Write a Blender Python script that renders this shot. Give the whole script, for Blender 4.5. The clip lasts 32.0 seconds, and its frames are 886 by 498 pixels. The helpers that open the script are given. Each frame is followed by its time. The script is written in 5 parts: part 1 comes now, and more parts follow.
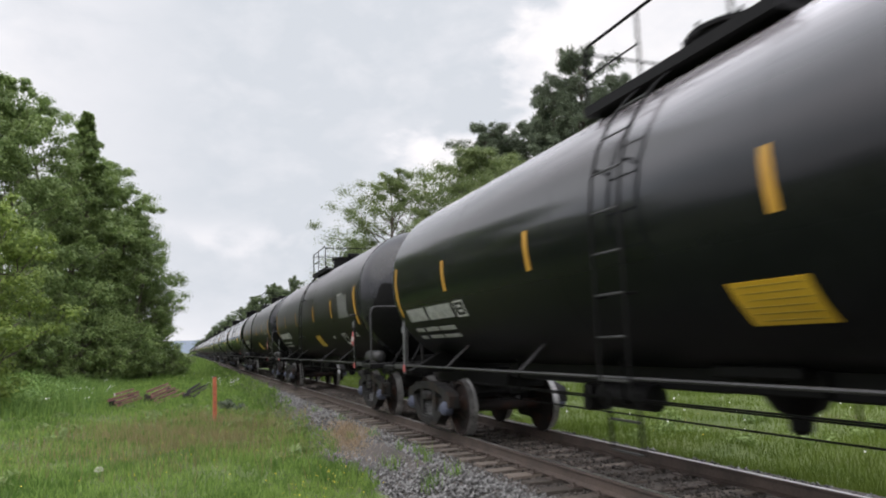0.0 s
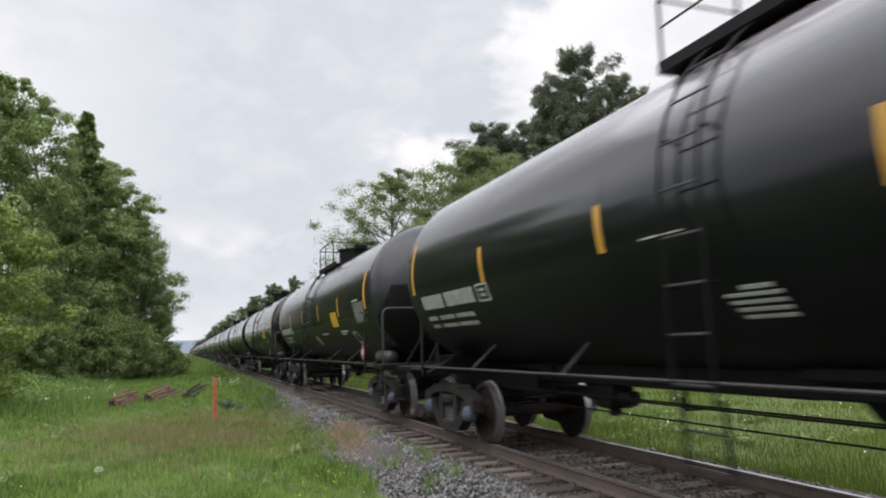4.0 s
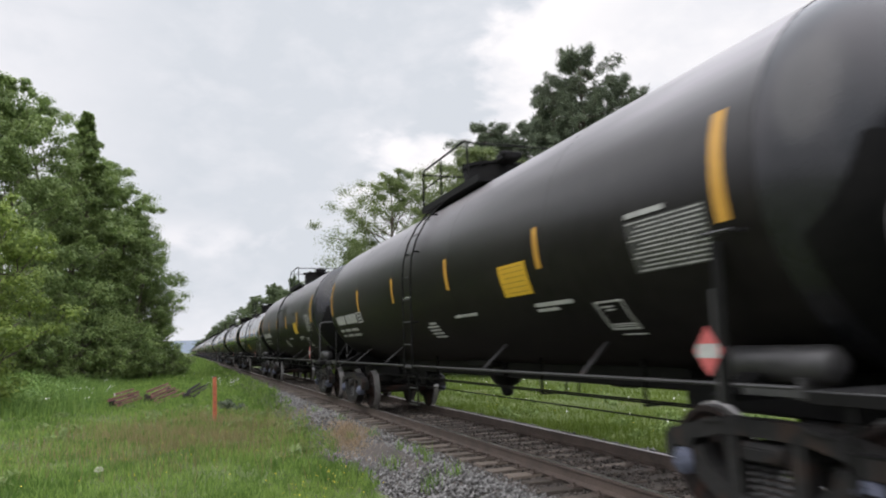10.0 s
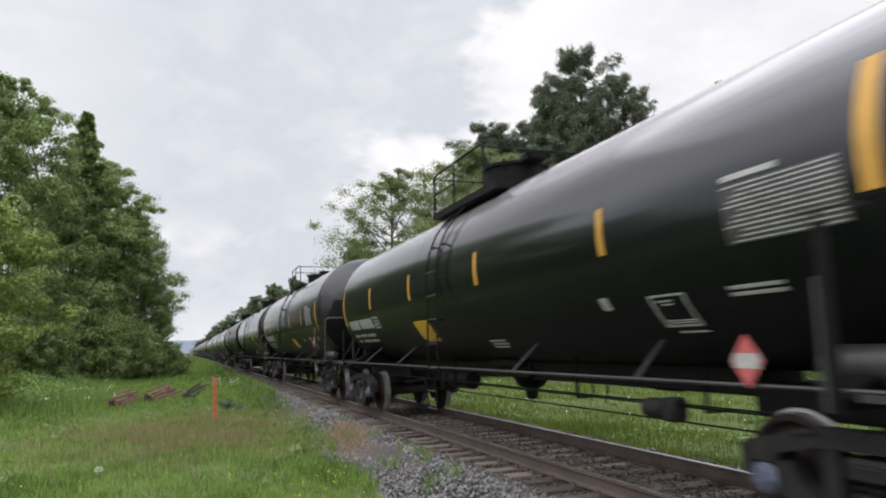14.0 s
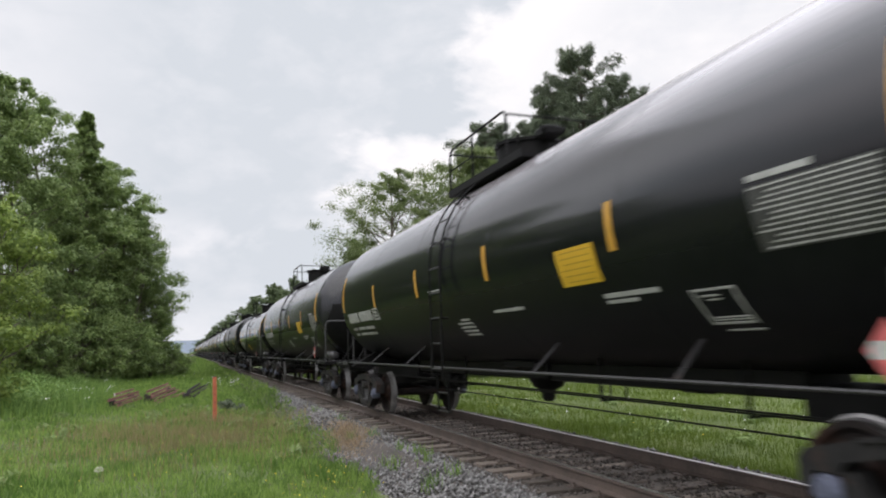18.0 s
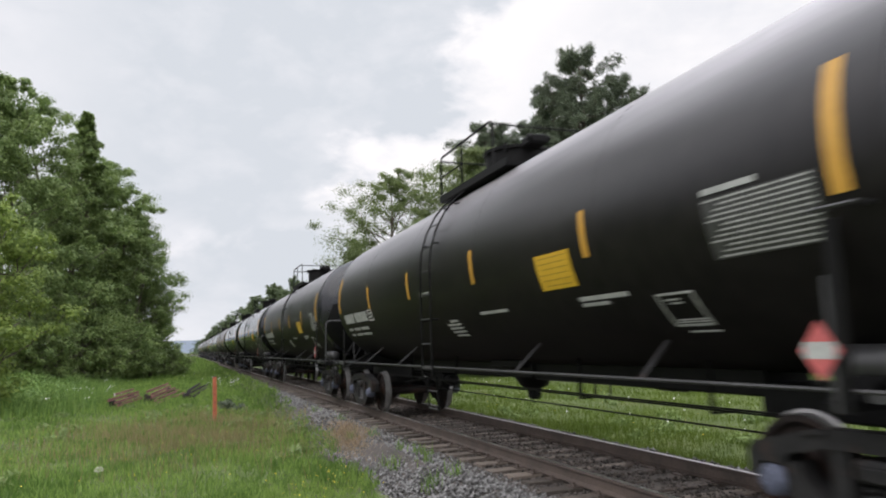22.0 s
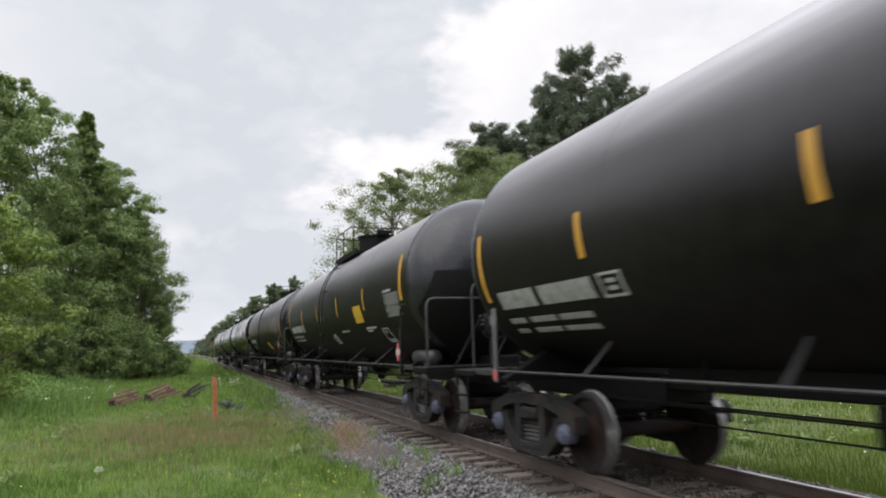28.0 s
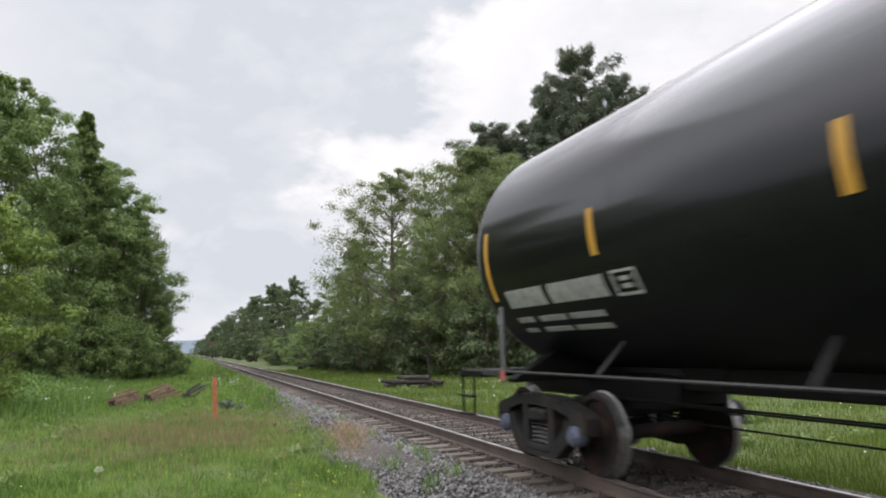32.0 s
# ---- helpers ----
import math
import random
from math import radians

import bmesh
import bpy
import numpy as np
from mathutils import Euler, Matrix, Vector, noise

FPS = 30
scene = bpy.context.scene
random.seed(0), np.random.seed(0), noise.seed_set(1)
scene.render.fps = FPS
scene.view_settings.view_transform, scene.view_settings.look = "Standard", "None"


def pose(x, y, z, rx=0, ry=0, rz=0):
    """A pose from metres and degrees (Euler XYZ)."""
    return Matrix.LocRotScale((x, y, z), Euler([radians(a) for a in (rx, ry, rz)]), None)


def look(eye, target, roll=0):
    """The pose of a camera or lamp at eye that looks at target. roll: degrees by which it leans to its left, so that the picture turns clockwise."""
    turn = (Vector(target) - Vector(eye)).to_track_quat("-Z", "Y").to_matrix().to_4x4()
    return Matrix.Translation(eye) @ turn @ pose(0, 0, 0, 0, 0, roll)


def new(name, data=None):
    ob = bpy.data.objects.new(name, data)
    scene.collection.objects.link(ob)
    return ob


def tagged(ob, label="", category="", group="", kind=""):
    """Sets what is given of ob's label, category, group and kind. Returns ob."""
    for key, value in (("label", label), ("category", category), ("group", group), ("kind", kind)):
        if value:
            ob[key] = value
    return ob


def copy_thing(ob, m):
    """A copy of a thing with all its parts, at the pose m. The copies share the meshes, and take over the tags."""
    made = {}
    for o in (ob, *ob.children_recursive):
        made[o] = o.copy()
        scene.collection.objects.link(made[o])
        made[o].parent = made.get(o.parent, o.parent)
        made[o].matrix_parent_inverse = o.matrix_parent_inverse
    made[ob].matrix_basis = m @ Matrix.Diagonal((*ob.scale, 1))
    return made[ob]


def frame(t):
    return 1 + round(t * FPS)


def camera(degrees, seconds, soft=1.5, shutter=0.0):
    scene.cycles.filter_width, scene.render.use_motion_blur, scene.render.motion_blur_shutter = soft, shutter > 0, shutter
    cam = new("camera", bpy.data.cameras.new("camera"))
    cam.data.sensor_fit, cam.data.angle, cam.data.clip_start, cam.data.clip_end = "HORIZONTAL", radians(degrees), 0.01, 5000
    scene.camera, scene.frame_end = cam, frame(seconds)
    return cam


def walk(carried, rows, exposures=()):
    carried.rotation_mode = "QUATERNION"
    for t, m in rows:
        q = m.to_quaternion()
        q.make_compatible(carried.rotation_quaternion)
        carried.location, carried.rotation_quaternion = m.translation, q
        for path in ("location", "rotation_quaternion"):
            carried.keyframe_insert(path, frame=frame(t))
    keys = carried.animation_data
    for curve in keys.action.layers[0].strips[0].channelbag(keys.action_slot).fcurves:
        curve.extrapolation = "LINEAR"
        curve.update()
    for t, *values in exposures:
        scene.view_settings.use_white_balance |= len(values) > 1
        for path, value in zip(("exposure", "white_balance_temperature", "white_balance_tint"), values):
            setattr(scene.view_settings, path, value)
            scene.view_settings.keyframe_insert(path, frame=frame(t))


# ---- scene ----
# The camera stands on a tripod beside the line; z = 0 is the top of the rails, the line runs along +y.
D = 5.167            # the track's centre line
PITCH = 18.1         # one car over its couplers
R_TANK, Z_TANK = 1.518, 2.686
EYE = (0.0, 0.0, 1.507)
YAW, TILT, LEAN = 20.306, 7.82, -1.765
cam = camera(64.81, 32.0, soft=2.0, shutter=0.15)
_fwd = Vector((math.sin(radians(YAW)) * math.cos(radians(TILT)), math.cos(radians(YAW)) * math.cos(radians(TILT)), math.sin(radians(TILT))))
STAND = look(EYE, Vector(EYE) + _fwd * 10, LEAN)
walk(cam, [(0.0, STAND), (32.0, STAND)])

# ---- world and sun: a bright overcast afternoon ----
SUN_EL, SUN_ROT = radians(50), radians(-122)
world = bpy.data.worlds.new("world")
scene.world = world
world.use_nodes = True
wt = world.node_tree
wt.nodes.clear()


def wnode(kind, **values):
    n = wt.nodes.new(kind)
    for key, value in values.items():
        n.inputs[key].default_value = value
    return n


def wmath(op, a, b=None, clamp=False):
    n = wt.nodes.new("ShaderNodeMath")
    n.operation, n.use_clamp = op, clamp
    for k, s in enumerate((a, b)):
        if s is None:
            continue
        if isinstance(s, (int, float)):
            n.inputs[k].default_value = s
        else:
            wt.links.new(s, n.inputs[k])
    return n.outputs[0]


sky = wt.nodes.new("ShaderNodeTexSky")
sky.sky_type, sky.sun_disc, sky.sun_elevation, sky.sun_rotation = "NISHITA", False, SUN_EL, SUN_ROT
coord = wt.nodes.new("ShaderNodeTexCoord")
sep = wt.nodes.new("ShaderNodeSeparateXYZ")
wt.links.new(coord.outputs["Generated"], sep.inputs[0])
up = wmath("MAXIMUM", sep.outputs[2], 0.0)
low = wmath("ADD", up, 0.22)
flat = wt.nodes.new("ShaderNodeCombineXYZ")
wt.links.new(wmath("DIVIDE", sep.outputs[0], low), flat.inputs[0])
wt.links.new(wmath("DIVIDE", sep.outputs[1], low), flat.inputs[1])
big = wnode("ShaderNodeTexNoise", Scale=0.9, Detail=5.0, Roughness=0.5)
fine = wnode("ShaderNodeTexNoise", Scale=3.0, Detail=7.0, Roughness=0.55)
wt.links.new(flat.outputs[0], big.inputs["Vector"])
wt.links.new(flat.outputs[0], fine.inputs["Vector"])
cover = wmath("ADD", wmath("MULTIPLY", big.outputs[0], 0.7), wmath("MULTIPLY", fine.outputs[0], 0.3))
ramp = wt.nodes.new("ShaderNodeValToRGB")
wt.links.new(cover, ramp.inputs[0])
ramp.color_ramp.elements[0].position, ramp.color_ramp.elements[0].color = 0.40, (0.70, 0.73, 0.80, 1)
ramp.color_ramp.elements[1].position, ramp.color_ramp.elements[1].color = 0.62, (1.02, 0.985, 1.05, 1)
# an overcast sky is about three times as bright overhead as at the horizon
grade = wmath("ADD", wmath("MULTIPLY", wmath("POWER", up, 1.2), 3.0), 1.15)
cloud = wt.nodes.new("ShaderNodeVectorMath")
cloud.operation = "SCALE"
wt.links.new(ramp.outputs[0], cloud.inputs[0])
wt.links.new(grade, cloud.inputs["Scale"])
thin = wt.nodes.new("ShaderNodeVectorMath")
thin.operation = "SCALE"
wt.links.new(sky.outputs[0], thin.inputs[0])
thin.inputs["Scale"].default_value = 0.008
total = wt.nodes.new("ShaderNodeVectorMath")
total.operation = "ADD"
wt.links.new(cloud.outputs[0], total.inputs[0])
wt.links.new(thin.outputs[0], total.inputs[1])
bg = wnode("ShaderNodeBackground", Strength=0.89)
wt.links.new(total.outputs[0], bg.inputs[0])
wout = wt.nodes.new("ShaderNodeOutputWorld")
wt.links.new(bg.outputs[0], wout.inputs[0])

sun_data = bpy.data.lights.new("sun", "SUN")
sun_data.energy, sun_data.angle, sun_data.color = 1.1, radians(60), (1.0, 0.96, 0.9)
sun = new("sun", sun_data)
sun.matrix_world = look((0, 0, 50), (-math.sin(SUN_ROT) * 30, -math.cos(SUN_ROT) * 30, 50 - math.tan(SUN_EL) * 30))
scene.view_settings.exposure = 0.0


# ---- materials ----
def material(name, a, b, rough=0.6, metal=0.0, scale=4.0, grain=40.0, bump=0.2, coat=0.0, spots=None, per_object=0.0, per_island=0.0, low_in=0.35, high_in=0.65, trans=0.0, rough_var=0.1, dust=0.0, ior=1.5):
    """Colours a and b mixed by noise at two sizes, with relief; spots: (colour, scale, share) for stains; dust: amount
    of dust and painted sky sheen.
    """
    m = bpy.data.materials.new(name)
    m.use_nodes = True
    t = m.node_tree
    n, l = t.nodes, t.links
    p = n["Principled BSDF"]
    tc = n.new("ShaderNodeTexCoord")
    n1 = n.new("ShaderNodeTexNoise")
    n1.inputs["Scale"].default_value, n1.inputs["Detail"].default_value = scale, 5
    n2 = n.new("ShaderNodeTexNoise")
    n2.inputs["Scale"].default_value, n2.inputs["Detail"].default_value = grain, 4
    l.new(tc.outputs["Object"], n1.inputs["Vector"])
    l.new(tc.outputs["Object"], n2.inputs["Vector"])
    mx = n.new("ShaderNodeMath")
    mx.operation = "MULTIPLY_ADD"
    l.new(n2.outputs[0], mx.inputs[0])
    mx.inputs[1].default_value = 0.45
    sc = n.new("ShaderNodeMath")
    sc.operation = "MULTIPLY"
    l.new(n1.outputs[0], sc.inputs[0])
    sc.inputs[1].default_value = 0.55
    l.new(sc.outputs[0], mx.inputs[2])
    fac = mx.outputs[0]
    if per_object or per_island:
        if per_object:
            src, amt = n.new("ShaderNodeObjectInfo").outputs["Random"], per_object
        else:
            src, amt = n.new("ShaderNodeNewGeometry").outputs["Random Per Island"], per_island
        ad = n.new("ShaderNodeMath")
        ad.operation = "MULTIPLY_ADD"
        l.new(src, ad.inputs[0])
        ad.inputs[1].default_value = amt
        sb = n.new("ShaderNodeMath")
        sb.operation = "SUBTRACT"
        l.new(fac, sb.inputs[0])
        sb.inputs[1].default_value = amt / 2
        l.new(sb.outputs[0], ad.inputs[2])
        fac = ad.outputs[0]
    cr = n.new("ShaderNodeValToRGB")
    cr.color_ramp.elements[0].position, cr.color_ramp.elements[0].color = low_in, (*a, 1)
    cr.color_ramp.elements[1].position, cr.color_ramp.elements[1].color = high_in, (*b, 1)
    l.new(fac, cr.inputs[0])
    colour = cr.outputs[0]
    if spots:
        n3 = n.new("ShaderNodeTexNoise")
        n3.inputs["Scale"].default_value, n3.inputs["Detail"].default_value = spots[1], 6
        l.new(tc.outputs["Object"], n3.inputs["Vector"])
        r3 = n.new("ShaderNodeValToRGB")
        r3.color_ramp.elements[0].position = 0.62 - spots[2] * 0.3
        r3.color_ramp.elements[1].position = 0.72 - spots[2] * 0.3
        l.new(n3.outputs[0], r3.inputs[0])
        mc = n.new("ShaderNodeMix")
        mc.data_type = "RGBA"
        l.new(r3.outputs[0], mc.inputs[0])
        l.new(colour, mc.inputs[6])
        mc.inputs[7].default_value = (*spots[0], 1)
        colour = mc.outputs[2]
    if dust:     # settled dust plus pale sky sheen painted on what faces up, broken by wind streaks
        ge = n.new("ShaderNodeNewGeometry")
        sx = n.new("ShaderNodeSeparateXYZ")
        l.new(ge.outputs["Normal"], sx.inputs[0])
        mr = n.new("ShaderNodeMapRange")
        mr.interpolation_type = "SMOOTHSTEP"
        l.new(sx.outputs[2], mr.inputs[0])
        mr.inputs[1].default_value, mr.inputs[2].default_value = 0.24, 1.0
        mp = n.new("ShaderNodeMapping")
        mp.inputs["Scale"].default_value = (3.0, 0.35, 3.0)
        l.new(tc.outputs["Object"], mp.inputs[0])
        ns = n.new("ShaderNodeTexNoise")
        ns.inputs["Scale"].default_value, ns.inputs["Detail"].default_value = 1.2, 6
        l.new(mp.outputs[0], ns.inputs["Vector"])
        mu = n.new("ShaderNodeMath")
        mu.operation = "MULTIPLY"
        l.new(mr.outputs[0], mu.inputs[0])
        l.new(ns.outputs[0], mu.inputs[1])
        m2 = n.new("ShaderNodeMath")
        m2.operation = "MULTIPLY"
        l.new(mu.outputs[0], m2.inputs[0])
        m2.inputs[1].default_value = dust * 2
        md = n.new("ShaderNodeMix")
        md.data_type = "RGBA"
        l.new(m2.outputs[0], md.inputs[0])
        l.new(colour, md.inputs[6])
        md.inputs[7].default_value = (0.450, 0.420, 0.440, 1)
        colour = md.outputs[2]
    l.new(colour, p.inputs["Base Color"])
    rr = n.new("ShaderNodeMath")
    rr.operation = "MULTIPLY_ADD"
    l.new(fac, rr.inputs[0])
    rr.inputs[1].default_value = rough_var
    rr.inputs[2].default_value = rough - rough_var / 2
    gloss = rr.outputs[0]
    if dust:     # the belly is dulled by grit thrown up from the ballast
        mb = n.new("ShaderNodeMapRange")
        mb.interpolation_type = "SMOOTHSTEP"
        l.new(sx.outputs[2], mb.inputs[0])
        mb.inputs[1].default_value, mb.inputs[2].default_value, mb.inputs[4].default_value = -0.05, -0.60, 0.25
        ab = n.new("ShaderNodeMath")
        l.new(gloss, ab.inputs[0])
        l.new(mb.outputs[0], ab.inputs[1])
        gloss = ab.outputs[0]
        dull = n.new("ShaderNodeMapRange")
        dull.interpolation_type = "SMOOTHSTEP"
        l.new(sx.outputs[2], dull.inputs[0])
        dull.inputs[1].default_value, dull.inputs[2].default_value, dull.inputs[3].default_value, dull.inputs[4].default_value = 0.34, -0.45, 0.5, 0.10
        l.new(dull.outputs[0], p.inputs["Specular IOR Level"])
    l.new(gloss, p.inputs["Roughness"])
    p.inputs["Metallic"].default_value = metal
    p.inputs["IOR"].default_value = ior
    if coat:
        p.inputs["Coat Weight"].default_value = coat
        p.inputs["Coat Roughness"].default_value = 0.15
    if bump:
        bp = n.new("ShaderNodeBump")
        bp.inputs["Strength"].default_value = bump
        bp.inputs["Distance"].default_value = 0.02
        l.new(fac, bp.inputs["Height"])
        l.new(bp.outputs[0], p.inputs["Normal"])
    if trans:
        tr = n.new("ShaderNodeBsdfTranslucent")
        l.new(colour, tr.inputs[0])
        ms = n.new("ShaderNodeMixShader")
        ms.inputs[0].default_value = trans
        l.new(p.outputs[0], ms.inputs[1])
        l.new(tr.outputs[0], ms.inputs[2])
        l.new(ms.outputs[0], n["Material Output"].inputs[0])
    return m


M = {}
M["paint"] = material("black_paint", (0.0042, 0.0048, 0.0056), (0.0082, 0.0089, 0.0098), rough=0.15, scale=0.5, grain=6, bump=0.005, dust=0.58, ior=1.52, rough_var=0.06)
M["head"] = material("head_paint", (0.0060, 0.0064, 0.0080), (0.0145, 0.0150, 0.0180), rough=0.24, scale=0.8, grain=8, bump=0.012, ior=1.45, rough_var=0.2)
M["frame"] = material("frame_paint", (0.0020, 0.0020, 0.0022), (0.0065, 0.0062, 0.0060), ior=1.22, rough=0.6, scale=1.5, grain=12, bump=0.05)
M["grime"] = material("grimy_iron", (0.008, 0.0078, 0.0080), (0.022, 0.021, 0.0205), ior=1.3, rough=0.7, scale=2.5, grain=18, bump=0.15, spots=((0.028, 0.019, 0.015), 4, 0.2))
M["wheel"] = material("wheel_iron", (0.0075, 0.0062, 0.0058), (0.022, 0.017, 0.0155), ior=1.25, rough=0.8, scale=2.5, grain=14, bump=0.1, spots=((0.030, 0.016, 0.012), 3, 0.3))
M["galv"] = material("weathered_post", (0.045, 0.046, 0.048), (0.11, 0.112, 0.115), rough=0.6, scale=3, grain=20, bump=0.05)
M["steel"] = material("worn_steel", (0.50, 0.49, 0.48), (0.68, 0.67, 0.66), rough=0.36, metal=1.0, scale=3, grain=30, bump=0.03)
M["railing"] = material("rail_paint", (0.010, 0.010, 0.011), (0.036, 0.035, 0.035), rough=0.45, scale=2, grain=15, bump=0.04)
M["yellow"] = material("yellow_sheet", (0.38, 0.195, 0.020), (0.48, 0.26, 0.032), rough=0.45, scale=3, grain=20, bump=0.0, spots=((0.35, 0.2, 0.03), 5, 0.15))
M["panel"] = material("yellow_panel", (0.46, 0.275, 0.014), (0.55, 0.34, 0.025), rough=0.45, scale=3, grain=20, bump=0.0)
M["ink"] = material("dark_ink", (0.22, 0.15, 0.015), (0.30, 0.20, 0.02), rough=0.6, bump=0)
M["white"] = material("white_lettering", (0.24, 0.245, 0.23), (0.38, 0.385, 0.365), rough=0.55, scale=4, grain=30, bump=0.0)
M["letter"] = material("worn_lettering", (0.17, 0.175, 0.165), (0.33, 0.335, 0.315), rough=0.55, scale=9, grain=25, bump=0.0)
M["red"] = material("red_sheet", (0.31, 0.055, 0.055), (0.43, 0.10, 0.095), rough=0.55, scale=5, grain=30, bump=0.0)
M["rail"] = material("rusty_rail", (0.034, 0.025, 0.020), (0.080, 0.058, 0.046), rough=0.75, scale=3, grain=30, bump=0.2)
M["tie"] = material("weathered_tie", (0.046, 0.037, 0.029), (0.136, 0.111, 0.090), rough=0.9, scale=1.5, grain=22, bump=0.5, per_object=0.5, spots=((0.06, 0.045, 0.035), 3, 0.25))
M["bed"] = material("ballast_bed", (0.030, 0.025, 0.021), (0.070, 0.059, 0.051), rough=0.95, scale=1.2, grain=25, bump=0.6, spots=((0.066, 0.055, 0.046), 0.7, 0.4))
M["stone"] = material("ballast_stone", (0.050, 0.048, 0.046), (0.188, 0.184, 0.179), rough=0.9, scale=8, grain=40, bump=0.3, per_island=0.6)
M["ground"] = material("meadow_soil", (0.045, 0.066, 0.018), (0.095, 0.12, 0.034), rough=1.0, scale=0.35, grain=7, bump=0.6, spots=((0.085, 0.085, 0.035), 0.5, 0.15))
M["blade"] = material("grass_blade", (0.083, 0.152, 0.030), (0.208, 0.306, 0.072), rough=0.65, scale=0.55, grain=2.2, bump=0, per_island=0.28, trans=0.35, low_in=0.40, high_in=0.60, ior=1.3)
M["leaf"] = material("leaf_green", (0.098, 0.154, 0.042), (0.208, 0.280, 0.086), rough=0.6, scale=0.6, grain=3, bump=0, per_island=0.25, trans=0.4)
M["leaf_light"] = material("leaf_light_green", (0.118, 0.180, 0.030), (0.225, 0.300, 0.060), rough=0.6, scale=0.8, grain=3, bump=0, per_island=0.4, trans=0.35)
M["leaf_grey"] = material("leaf_grey_green", (0.058, 0.088, 0.034), (0.118, 0.158, 0.066), rough=0.6, scale=0.6, grain=3, bump=0, per_island=0.25, trans=0.4)
M["leaf_willow"] = material("willow_green", (0.098, 0.138, 0.042), (0.185, 0.230, 0.080), rough=0.6, scale=0.6, grain=3, bump=0, per_island=0.25, trans=0.4)
M["needle"] = material("pine_needle", (0.056, 0.078, 0.044), (0.125, 0.155, 0.090), rough=0.7, scale=0.8, grain=3, bump=0, per_island=0.4, trans=0.15)
M["bark"] = material("bark", (0.05, 0.04, 0.03), (0.15, 0.125, 0.10), rough=0.95, scale=2, grain=14, bump=0.6)
M["orange"] = material("orange_post", (0.31, 0.085, 0.04), (0.42, 0.125, 0.06), rough=0.8, scale=4, grain=25, bump=0.25, spots=((0.25, 0.08, 0.04), 6, 0.3))
M["rust"] = material("red_rust", (0.11, 0.050, 0.038), (0.24, 0.118, 0.092), rough=0.9, scale=3, grain=25, bump=0.3)
# the haze of distance is painted into the hills' blue-grey
M["hill"] = material("hazed_hill", (0.165, 0.20, 0.25), (0.215, 0.255, 0.305), rough=1.0, scale=0.004, grain=0.03, bump=0)


# ---- mesh helpers ----
def mesh_ob(name, bm, mat, parent=None, label="", smooth=False):
    me = bpy.data.meshes.new(name)
    bm.to_mesh(me)
    bm.free()
    for mt in (mat if isinstance(mat, (list, tuple)) else (mat,)):
        me.materials.append(mt)
    if smooth:
        me.shade_smooth()
        me.set_sharp_from_angle(angle=radians(38))
    ob = new(name, me)
    if parent is not None:
        ob.parent = parent
    if label:
        ob["label"] = label
    return ob


def part(name, bm, mat, parent, label="", smooth=True):
    return mesh_ob(name, bm, mat, parent, label, smooth)


def share(name, me, parent, x=0, y=0, z=0, turn=None):
    """Another object on the mesh me."""
    ob = new(name, me)
    ob.parent = parent
    ob.matrix_basis = Matrix.Translation((x, y, z)) @ (turn or Matrix())
    return ob


def arrays_ob(name, co, faces, mat):
    """One mesh from numpy arrays: co (n, 3) and faces (m, k)."""
    me = bpy.data.meshes.new(name)
    k = faces.shape[1]
    me.vertices.add(len(co))
    me.vertices.foreach_set("co", np.ascontiguousarray(co, dtype=np.float32).ravel())
    me.loops.add(faces.size)
    me.loops.foreach_set("vertex_index", np.ascontiguousarray(faces, dtype=np.int32).ravel())
    me.polygons.add(len(faces))
    me.polygons.foreach_set("loop_start", np.arange(0, faces.size, k, dtype=np.int32))
    me.update(calc_edges=True)
    me.materials.append(mat)
    return new(name, me)


def box(bm, x0, x1, y0, y1, z0, z1, bev=0.0):
    m = Matrix.Translation(((x0 + x1) / 2, (y0 + y1) / 2, (z0 + z1) / 2)) @ Matrix.Diagonal((x1 - x0, y1 - y0, z1 - z0, 1))
    vs = bmesh.ops.create_cube(bm, size=1, matrix=m)["verts"]
    if bev:
        es = list({e for v in vs for e in v.link_edges})
        bmesh.ops.bevel(bm, geom=es, offset=bev, segments=1, affect="EDGES")
    return bm


def rod(bm, a, b, r, seg=8, r2=None, caps=True):
    a, b = Vector(a), Vector(b)
    d = b - a
    m = Matrix.Translation((a + b) / 2) @ d.to_track_quat("Z", "Y").to_matrix().to_4x4()
    bmesh.ops.create_cone(bm, cap_ends=caps, segments=seg, radius1=r, radius2=r if r2 is None else r2, depth=d.length, matrix=m)
    return bm


def pipe(bm, pts, r, seg=8):
    """A bent pipe through pts."""
    pts = [Vector(p) for p in pts]
    rings = []
    for i, p in enumerate(pts):
        d = (pts[min(i + 1, len(pts) - 1)] - pts[max(i - 1, 0)]).normalized()
        ref = Vector((0, 0, 1)) if abs(d.z) < 0.9 else Vector((1, 0, 0))
        if i and abs(d.dot(ref)) > 0.95:
            ref = Vector((0, 1, 0))
        u = d.cross(ref).normalized()
        w = d.cross(u)
        if rings:
            last = rings[-1]
            best = min(range(seg), key=lambda k: ((p + r * (u * math.cos(2 * math.pi * k / seg) + w * math.sin(2 * math.pi * k / seg))) - pts[i - 1] - (last[0].co - pts[i - 1])).length)
        else:
            best = 0
        rings.append([bm.verts.new(p + r * (u * math.cos(2 * math.pi * (k + best) / seg) + w * math.sin(2 * math.pi * (k + best) / seg))) for k in range(seg)])
    for a, b in zip(rings, rings[1:]):
        for k in range(seg):
            bm.faces.new((a[k], a[(k + 1) % seg], b[(k + 1) % seg], b[k]))
    bm.faces.new(rings[0][::-1])
    bm.faces.new(rings[-1])
    bmesh.ops.recalc_face_normals(bm, faces=bm.faces)
    return bm


